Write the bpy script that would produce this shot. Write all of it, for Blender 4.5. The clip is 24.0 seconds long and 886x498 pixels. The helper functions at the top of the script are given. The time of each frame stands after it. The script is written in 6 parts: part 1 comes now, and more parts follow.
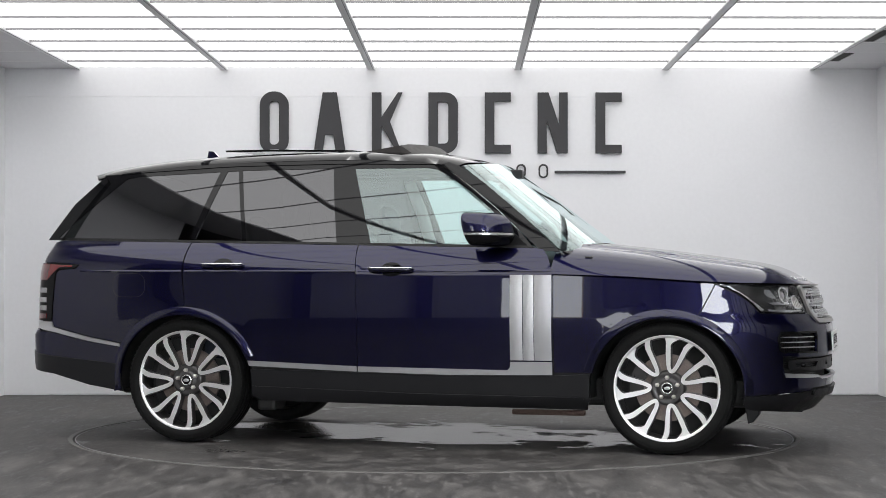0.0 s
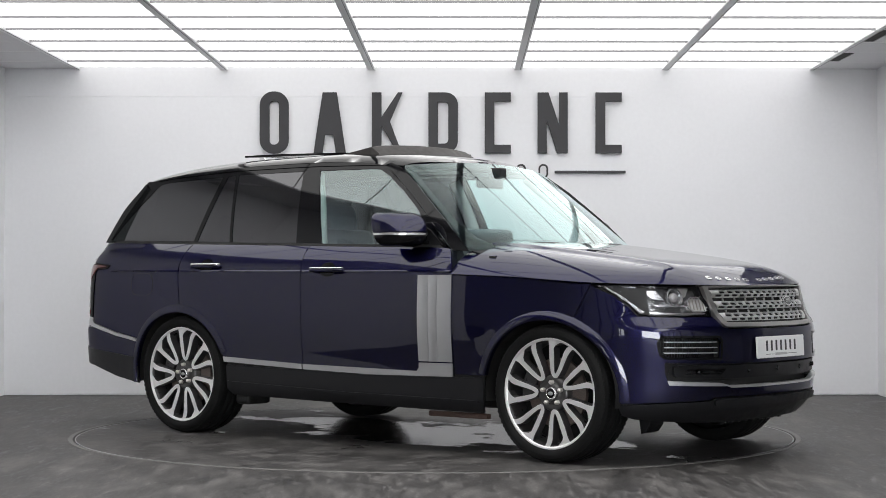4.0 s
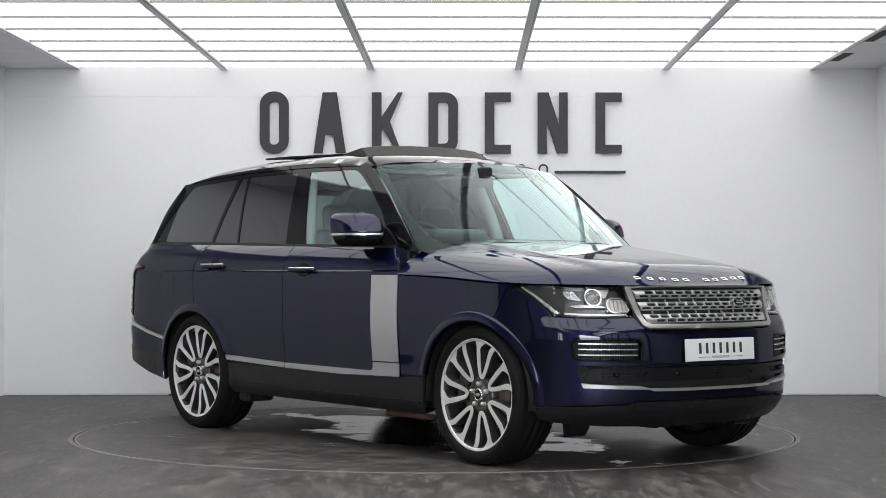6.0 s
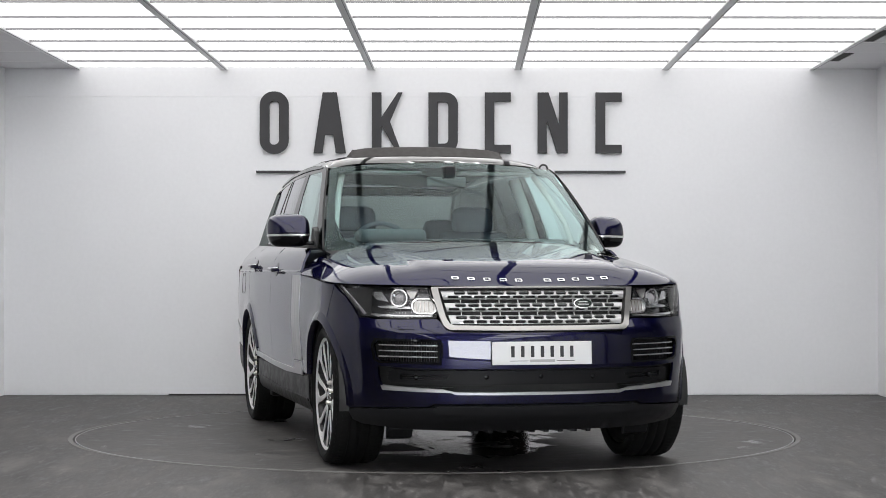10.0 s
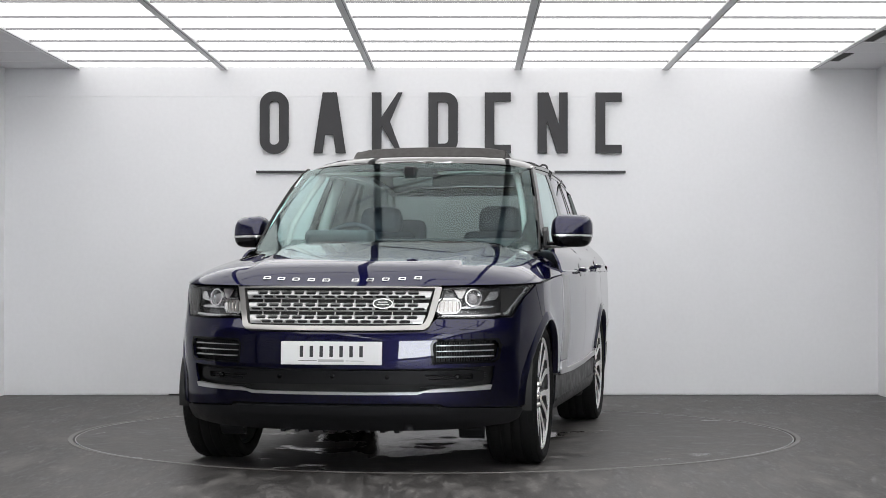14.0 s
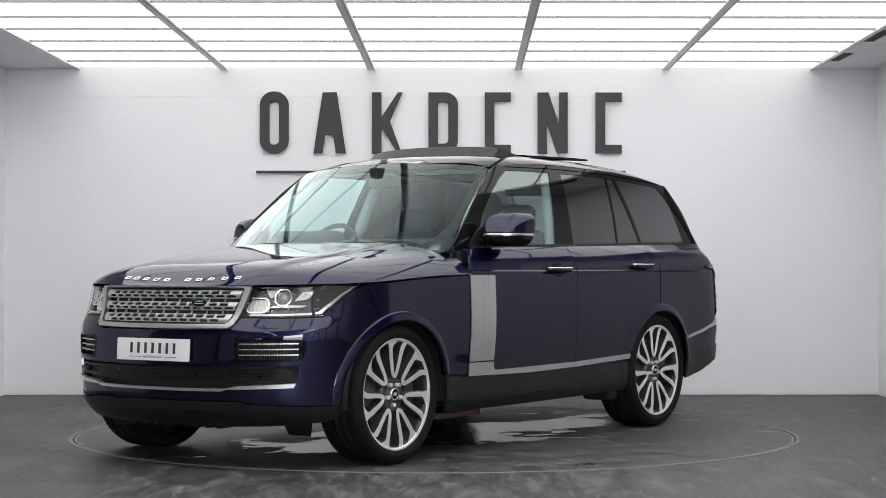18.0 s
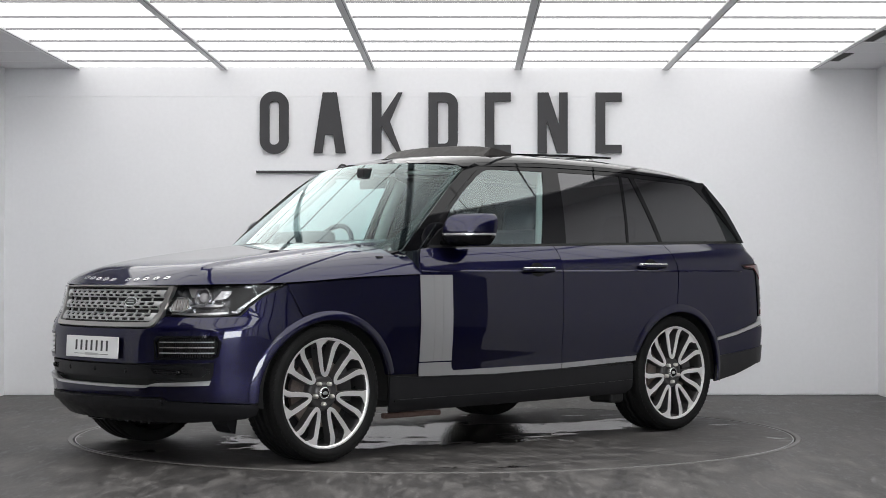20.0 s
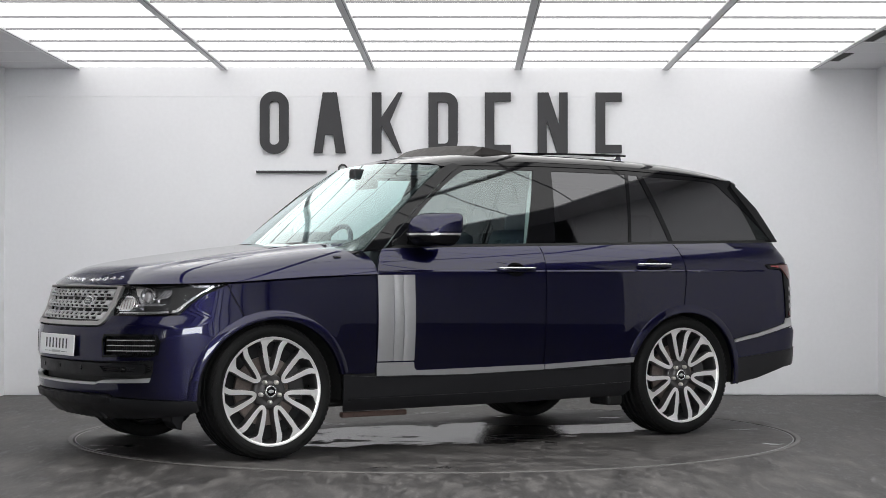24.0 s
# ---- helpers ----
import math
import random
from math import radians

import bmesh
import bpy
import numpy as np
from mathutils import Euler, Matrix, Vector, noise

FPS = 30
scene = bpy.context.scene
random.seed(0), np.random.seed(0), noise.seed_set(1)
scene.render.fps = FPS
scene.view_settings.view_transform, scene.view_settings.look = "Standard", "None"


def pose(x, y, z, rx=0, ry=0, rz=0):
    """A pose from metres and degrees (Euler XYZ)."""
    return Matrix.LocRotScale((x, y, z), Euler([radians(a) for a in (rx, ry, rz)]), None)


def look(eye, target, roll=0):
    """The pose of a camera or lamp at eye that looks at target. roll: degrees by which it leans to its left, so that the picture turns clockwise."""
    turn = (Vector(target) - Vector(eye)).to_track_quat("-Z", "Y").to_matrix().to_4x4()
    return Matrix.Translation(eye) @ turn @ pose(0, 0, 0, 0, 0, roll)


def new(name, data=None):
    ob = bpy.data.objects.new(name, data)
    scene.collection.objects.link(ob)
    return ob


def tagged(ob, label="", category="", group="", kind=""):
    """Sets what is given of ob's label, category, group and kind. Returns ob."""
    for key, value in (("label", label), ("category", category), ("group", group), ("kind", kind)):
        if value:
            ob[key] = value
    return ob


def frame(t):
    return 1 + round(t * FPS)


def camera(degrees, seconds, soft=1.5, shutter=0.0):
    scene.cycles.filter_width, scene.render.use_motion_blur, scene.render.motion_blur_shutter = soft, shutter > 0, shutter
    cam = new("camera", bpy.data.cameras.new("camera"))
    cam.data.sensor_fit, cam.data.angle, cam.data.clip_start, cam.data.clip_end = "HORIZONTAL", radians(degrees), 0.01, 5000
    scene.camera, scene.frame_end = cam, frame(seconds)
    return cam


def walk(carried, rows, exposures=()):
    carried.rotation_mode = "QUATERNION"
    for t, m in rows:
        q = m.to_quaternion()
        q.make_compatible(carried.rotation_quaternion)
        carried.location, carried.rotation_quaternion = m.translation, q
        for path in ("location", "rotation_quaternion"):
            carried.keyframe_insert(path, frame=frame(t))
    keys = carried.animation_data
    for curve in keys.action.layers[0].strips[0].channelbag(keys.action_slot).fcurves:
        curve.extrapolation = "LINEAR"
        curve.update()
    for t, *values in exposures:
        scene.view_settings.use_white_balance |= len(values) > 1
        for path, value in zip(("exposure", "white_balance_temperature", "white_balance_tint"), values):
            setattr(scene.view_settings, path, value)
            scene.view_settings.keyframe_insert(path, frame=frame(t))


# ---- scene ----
cam = camera(27.764, 24.0, soft=0.8)
EYE, AIM = (0.0, -11.484, 1.0337), (0.0531, 0.0, 1.178)
walk(cam, [(0.0, look(EYE, AIM)), (24.0, look(EYE, AIM))], exposures=[(0.0, 0.0), (24.0, 0.0)])

# ---- world and light: a closed white booth lit by its ceiling, daylight in the shed behind ----
PANEL_GLOW = 2.04
SKY_GLOW = 15.0
world = bpy.data.worlds.new("world")
world.use_nodes = True
scene.world = world
sky = world.node_tree.nodes.new("ShaderNodeTexSky")
sky.sky_type, sky.sun_disc, sky.sun_elevation, sky.sun_rotation = "NISHITA", False, radians(35), radians(200)
world.node_tree.links.new(sky.outputs[0], world.node_tree.nodes["Background"].inputs[0])
world.node_tree.nodes["Background"].inputs[1].default_value = 0.1


# ---- materials ----
def base_mat(name, color, rough=0.5, metal=0.0, coat=0.0, spec=0.5):
    m = bpy.data.materials.new(name)
    m.use_nodes = True
    b = m.node_tree.nodes["Principled BSDF"]
    b.inputs["Base Color"].default_value = (*color, 1)
    b.inputs["Roughness"].default_value = rough
    b.inputs["Metallic"].default_value = metal
    b.inputs["Coat Weight"].default_value = coat
    b.inputs["Coat Roughness"].default_value = 0.03
    b.inputs["Specular IOR Level"].default_value = spec
    return m


def tex(m, kind, scale, space="Object", stretch=(1, 1, 1), **props):
    nt = m.node_tree
    co = nt.nodes.new("ShaderNodeTexCoord")
    mp = nt.nodes.new("ShaderNodeMapping")
    mp.inputs["Scale"].default_value = stretch
    nt.links.new(co.outputs[space], mp.inputs[0])
    n = nt.nodes.new(kind)
    if "Scale" in n.inputs:
        n.inputs["Scale"].default_value = scale
    for k, v in props.items():
        n.inputs[k].default_value = v
    nt.links.new(mp.outputs[0], n.inputs["Vector"])
    return n


def ramp(m, fac, stops):
    r = m.node_tree.nodes.new("ShaderNodeValToRGB")
    el = r.color_ramp.elements
    while len(el) < len(stops):
        el.new(0.5)
    for e, (p, c) in zip(el, stops):
        e.position, e.color = p, (*c, 1)
    m.node_tree.links.new(fac, r.inputs[0])
    return r.outputs[0]


def mixed(m, a, b, fac, mode="MIX"):
    n = m.node_tree.nodes.new("ShaderNodeMix")
    n.data_type, n.blend_type = "RGBA", mode
    for sock, v in ((n.inputs[6], a), (n.inputs[7], b), (n.inputs[0], fac)):
        if isinstance(v, (int, float)):
            sock.default_value = v
        elif isinstance(v, tuple):
            sock.default_value = (*v, 1)
        else:
            m.node_tree.links.new(v, sock)
    return n.outputs[2]


def plug(m, socket, out):
    m.node_tree.links.new(out, m.node_tree.nodes["Principled BSDF"].inputs[socket])


def bumped(m, height, strength, dist=0.002):
    b = m.node_tree.nodes.new("ShaderNodeBump")
    b.inputs["Strength"].default_value, b.inputs["Distance"].default_value = strength, dist
    m.node_tree.links.new(height, b.inputs["Height"])
    plug(m, "Normal", b.outputs[0])


def grained(name, color, rough, scale, amount=0.12, bump=0.15, metal=0.0, coat=0.0, stretch=(1, 1, 1)):
    """A plain surface with uneven tone and a fine relief."""
    m = base_mat(name, color, rough, metal, coat)
    n1 = tex(m, "ShaderNodeTexNoise", scale * 0.06, stretch=stretch, Detail=4.0)
    n2 = tex(m, "ShaderNodeTexNoise", scale, stretch=stretch, Detail=6.0)
    d = tuple(c * (1 - amount) for c in color)
    h = tuple(min(1, c * (1 + amount)) for c in color)
    plug(m, "Base Color", mixed(m, ramp(m, n1.outputs[0], [(0.3, d), (0.7, h)]), ramp(m, n2.outputs[0], [(0.3, d), (0.7, h)]), 0.5))
    wide = 0.02 if metal > 0.5 else 0.08
    lo, hi = max(0.02, rough - wide), min(1, rough + wide)
    plug(m, "Roughness", ramp(m, n1.outputs[0], [(0.3, (lo,) * 3), (0.7, (hi,) * 3)]))
    if bump:
        bumped(m, n2.outputs[0], bump, 0.001)
    return m


def floor_mat(name, wet=False):
    """Dark grey vinyl sheet with streaks, scuffs and, on the turntable, water drying on it."""
    m = base_mat(name, (0.1, 0.1, 0.1), 0.35, 0, 0, 0.22)
    long = 0.7 if wet else 0.28
    streak = tex(m, "ShaderNodeTexNoise", 5.0, stretch=(0.9 if wet else 1.0, long, 1), Detail=12.0, Roughness=0.78, Distortion=0.3)
    cloud = tex(m, "ShaderNodeTexNoise", 1.1, Detail=6.0)
    fleck = tex(m, "ShaderNodeTexNoise", 16.0, stretch=(0.8 if wet else 1.0, 0.6 * long, 1), Detail=12.0, Roughness=0.8)
    c = mixed(m, ramp(m, streak.outputs[0], [(0.38, (0.020, 0.0185, 0.018)), (0.5, (0.056, 0.052, 0.050)), (0.62, (0.165, 0.156, 0.150))]),
              ramp(m, cloud.outputs[0], [(0.3, (0.032, 0.031, 0.031)), (0.7, (0.075, 0.072, 0.071))]), 0.35)
    c = mixed(m, c, (0.22, 0.21, 0.205), ramp(m, fleck.outputs[0], [(0.52, (0, 0, 0)), (0.66, (0.75,) * 3)]))
    c = mixed(m, c, (0.018, 0.017, 0.017), ramp(m, fleck.outputs[0], [(0.36, (0.75,) * 3), (0.47, (0, 0, 0))]))
    r = mixed(m, ramp(m, streak.outputs[0], [(0.38, (0.40,) * 3), (0.62, (0.70,) * 3)]), ramp(m, fleck.outputs[0], [(0.4, (0.3,) * 3), (0.62, (0.75,) * 3)]), 0.4)
    if wet:
        pool = tex(m, "ShaderNodeTexNoise", 1.6, stretch=(0.8, 1.2, 1), Detail=9.0, Roughness=0.62, Distortion=0.5)
        edge = tex(m, "ShaderNodeTexGradient", 1.0, stretch=(0.46, 0.80, 1))
        edge.gradient_type = "SPHERICAL"
        both_ = m.node_tree.nodes.new("ShaderNodeMath")
        both_.operation = "MULTIPLY_ADD"
        m.node_tree.links.new(edge.outputs["Fac"], both_.inputs[0])
        both_.inputs[1].default_value = 0.34
        m.node_tree.links.new(pool.outputs[0], both_.inputs[2])
        mask = ramp(m, both_.outputs[0], [(0.635, (0, 0, 0)), (0.675, (1, 1, 1))])
        c = mixed(m, c, (0.5, 0.5, 0.5), mixed(m, (0, 0, 0), (1, 1, 1), mask), "MULTIPLY")
        r = mixed(m, r, (0.06,) * 3, mask)
    plug(m, "Base Color", c)
    plug(m, "Roughness", r)
    bumped(m, fleck.outputs[0], 0.35, 0.002)
    return m


def glow(name, color, strength):
    m = bpy.data.materials.new(name)
    m.use_nodes = True
    b = m.node_tree.nodes["Principled BSDF"]
    b.inputs["Base Color"].default_value = (0.02, 0.02, 0.02, 1)
    b.inputs["Specular IOR Level"].default_value = 0.0
    b.inputs["Emission Color"].default_value = (*color, 1)
    b.inputs["Emission Strength"].default_value = strength
    return m


def glass_mat(name, tint, head_on, graze=1.0, power=4.9):
    """A pane's face: clear or tinted, mirroring more at a low angle."""
    m = bpy.data.materials.new(name)
    m.use_nodes = True
    nt = m.node_tree
    nt.nodes.remove(nt.nodes["Principled BSDF"])
    tr, gl, lw, pw, ma, mx = (nt.nodes.new("ShaderNode" + k) for k in ("BsdfTransparent", "BsdfGlossy", "LayerWeight", "Math", "Math", "MixShader"))
    tr.inputs[0].default_value = (*tint, 1)
    gl.inputs["Roughness"].default_value = 0.0
    gl.inputs["Color"].default_value = (*[(c / max(tint)) ** 0.6 for c in tint], 1)
    lw.inputs[0].default_value = 0.5
    pw.operation, ma.operation, ma.use_clamp = "POWER", "MULTIPLY_ADD", True
    pw.inputs[1].default_value = power
    ma.inputs[1].default_value, ma.inputs[2].default_value = graze, head_on
    nt.links.new(lw.outputs["Facing"], pw.inputs[0])
    nt.links.new(pw.outputs[0], ma.inputs[0])
    nt.links.new(ma.outputs[0], mx.inputs[0])
    nt.links.new(tr.outputs[0], mx.inputs[1])
    nt.links.new(gl.outputs[0], mx.inputs[2])
    nt.links.new(mx.outputs[0], nt.nodes["Material Output"].inputs[0])
    return m


def lacquer(m, low, high, rough=0.01, power=2.1):
    """A clear gloss layer over a material: faint head-on, strong at a low angle."""
    nt = m.node_tree
    out = nt.nodes["Material Output"].inputs[0]
    under = out.links[0].from_socket
    gl, fr, pw, ma, mx = (nt.nodes.new("ShaderNode" + k) for k in ("BsdfGlossy", "Fresnel", "Math", "Math", "MixShader"))
    gl.inputs["Roughness"].default_value = rough
    fr.inputs["IOR"].default_value = 1.5
    pw.operation, ma.operation, ma.use_clamp = "POWER", "MULTIPLY_ADD", True
    pw.inputs[1].default_value = power
    ma.inputs[1].default_value, ma.inputs[2].default_value = high, low
    nt.links.new(fr.outputs[0], pw.inputs[0])
    nt.links.new(pw.outputs[0], ma.inputs[0])
    nt.links.new(ma.outputs[0], mx.inputs[0])
    nt.links.new(under, mx.inputs[1])
    nt.links.new(gl.outputs[0], mx.inputs[2])
    nt.links.new(mx.outputs[0], out)
    return m


M = {}
M["wall"] = grained("white_wall_paint", (0.70, 0.70, 0.718), 0.6, 30, 0.03, 0.08)
M["soffit"] = grained("white_ceiling_board", (0.72, 0.72, 0.735), 0.6, 30, 0.03, 0.05)
M["bar"] = grained("grey_grid_metal", (0.86, 0.86, 0.87), 0.45, 40, 0.05, 0.05)
M["thinbar"] = grained("dark_grid_metal", (0.30, 0.30, 0.31), 0.5, 40, 0.05, 0.05)
M["panel"] = glow("lit_diffuser", (1.0, 0.995, 0.985), PANEL_GLOW)
M["sign"] = grained("charcoal_sign_face", (0.024, 0.023, 0.026), 0.6, 60, 0.08, 0.05)
M["black"] = base_mat("black_slot", (0.015, 0.015, 0.015), 0.7)
M["floor"] = floor_mat("grey_vinyl_floor")
M["disc"] = floor_mat("grey_vinyl_turntable", wet=True)
M["ring"] = grained("worn_steel_ring", (0.125, 0.120, 0.116), 0.6, 40, 0.25, 0.2)
M["shedwall"] = grained("grey_shed_cladding", (0.28, 0.28, 0.29), 0.7, 12, 0.1, 0.1)
M["shedroof"] = grained("dark_shed_roof", (0.10, 0.10, 0.11), 0.7, 12, 0.1, 0.1)
M["steel"] = grained("dark_steel_beam", (0.08, 0.08, 0.09), 0.5, 20, 0.1, 0.1)
M["daylight"] = glow("bright_sky_backdrop", (0.93, 0.96, 1.0), SKY_GLOW)
M["daylight_side"] = glow("bright_yard_backdrop", (0.93, 0.96, 1.0), 5.0)
M["skylight"] = glow("bright_rooflight", (0.95, 0.97, 1.0), 5.0)
M["shedwhite"] = grained("grey_hall_wall", (0.42, 0.42, 0.43), 0.6, 20, 0.05, 0.1)


# ---- mesh helpers ----
def mesh_of(name, verts, faces, mat, smooth=False):
    me = bpy.data.meshes.new(name)
    me.from_pydata([tuple(v) for v in verts], [], faces)
    if smooth:
        me.polygons.foreach_set("use_smooth", [True] * len(me.polygons))
    me.materials.append(mat)
    return me


def part(name, bm, mat=None, parent=None, label="", smooth=False):
    """Link a bmesh, or a ready mesh, as one object under its thing."""
    if isinstance(bm, bpy.types.Mesh):
        me = bm
    else:
        me = bpy.data.meshes.new(name)
        bm.to_mesh(me)
        bm.free()
        me.materials.append(mat)
        if smooth:
            me.polygons.foreach_set("use_smooth", [True] * len(me.polygons))
    ob = new(name, me)
    ob.parent = parent
    if label:
        ob["label"] = label
    return ob


def add_box(bm, lo, hi, m=None, bevel=0.0):
    c = [(a + b) / 2 for a, b in zip(lo, hi)]
    s = [abs(b - a) for a, b in zip(lo, hi)]
    r = bmesh.ops.create_cube(bm, size=1, matrix=Matrix.Translation(c) @ Matrix.Diagonal((*s, 1)))
    if bevel:
        es = list({e for v in r["verts"] for e in v.link_edges})
        r2 = bmesh.ops.bevel(bm, geom=es, offset=bevel, segments=2, affect="EDGES", profile=0.5)
        vs = list({v for f in r2["faces"] for v in f.verts} | {v for v in r["verts"] if v.is_valid})
    else:
        vs = r["verts"]
    if m is not None:
        bmesh.ops.transform(bm, matrix=m, verts=[v for v in vs if v.is_valid])
    return bm


def box(lo, hi, bevel=0.0, m=None):
    return add_box(bmesh.new(), lo, hi, m, bevel)


def prism(outline, depth, axis_map, holes=(), bevel=0.0):
    """A flat outline (with holes) given depth; axis_map takes (a, b, d) to a place."""
    bm = bmesh.new()
    edges = []
    for loop in (outline, *holes):
        vs = [bm.verts.new((a, b, 0)) for a, b in loop]
        edges += [bm.edges.new((vs[i], vs[(i + 1) % len(vs)])) for i in range(len(vs))]
    bmesh.ops.triangle_fill(bm, edges=edges, use_beauty=True)
    bmesh.ops.dissolve_limit(bm, angle_limit=0.01, verts=bm.verts, edges=bm.edges)
    bmesh.ops.recalc_face_normals(bm, faces=bm.faces)
    ex = bmesh.ops.extrude_face_region(bm, geom=list(bm.faces))
    for v in ex["geom"]:
        if isinstance(v, bmesh.types.BMVert):
            v.co.z = depth
    if bevel:
        es = [e for e in bm.edges if abs(e.verts[0].co.z - depth) < 1e-6 and abs(e.verts[1].co.z - depth) < 1e-6 and e.is_manifold and e.calc_face_angle(0) > 0.8]
        bmesh.ops.bevel(bm, geom=es, offset=bevel, segments=2, affect="EDGES", profile=0.5)
    for v in bm.verts:
        v.co = axis_map(*v.co)
    bmesh.ops.recalc_face_normals(bm, faces=bm.faces)
    return bm


def lathe(profile, n=64, axis="y"):
    """Turn (radius, along) points about the y axis."""
    vs, fs = [], []
    k = len(profile)
    for i in range(n):
        a = 2 * math.pi * i / n
        for r, h in profile:
            vs.append((r * math.cos(a), h, r * math.sin(a)) if axis == "y" else (r * math.cos(a), r * math.sin(a), h))
    for i in range(n):
        j = (i + 1) % n
        for q in range(k - 1):
            fs.append((i * k + q, i * k + q + 1, j * k + q + 1, j * k + q))
    return vs, fs


def tube_mesh(name, pts, radius, mat, sides=8):
    """A round bar along a line of points."""
    vs, fs = [], []
    pts = [Vector(p) for p in pts]
    for i, p in enumerate(pts):
        t = (pts[min(i + 1, len(pts) - 1)] - pts[max(i - 1, 0)]).normalized()
        a = t.orthogonal().normalized() if i == 0 else (a - a.dot(t) * t).normalized()
        b = t.cross(a)
        r = radius[i] if isinstance(radius, (list, tuple)) else radius
        for k in range(sides):
            w = 2 * math.pi * k / sides
            vs.append(p + r * (math.cos(w) * a + math.sin(w) * b))
    for i in range(len(pts) - 1):
        for k in range(sides):
            l = (k + 1) % sides
            fs.append((i * sides + k, i * sides + l, (i + 1) * sides + l, (i + 1) * sides + k))
    fs += [tuple(range(sides))[::-1], tuple((len(pts) - 1) * sides + k for k in range(sides))]
    return mesh_of(name, vs, fs, mat, True)


# ---- the booth ----
LEFT, RIGHT, BACK, CEIL = -3.60, 3.715, 3.53, 2.735
MOUTH_L, MOUTH_R = -2.3, -1.2   # where the side walls end
FRONT = -6.2          # where the lit ceiling ends; unseen front rows are added to brighten the car
SHED_FRONT, SHED_X, SHED_Z = -25.0, 8.5, 5.6


def skew(x, y):
    """The booth's long lines run a degree off the back wall's square."""
    return x + (y - BACK) * 0.0172


def slab(name, corners, z0, z1, mat, label, kind="structure"):
    bm = bmesh.new()
    lo = [bm.verts.new((*c, z0)) for c in corners]
    hi = [bm.verts.new((*c, z1)) for c in corners]
    n = len(corners)
    bm.faces.new(lo[::-1]), bm.faces.new(hi)
    for i in range(n):
        bm.faces.new((lo[i], lo[(i + 1) % n], hi[(i + 1) % n], hi[i]))
    bmesh.ops.recalc_face_normals(bm, faces=bm.faces)
    return tagged(part(name, bm, mat), label, "", kind=kind)


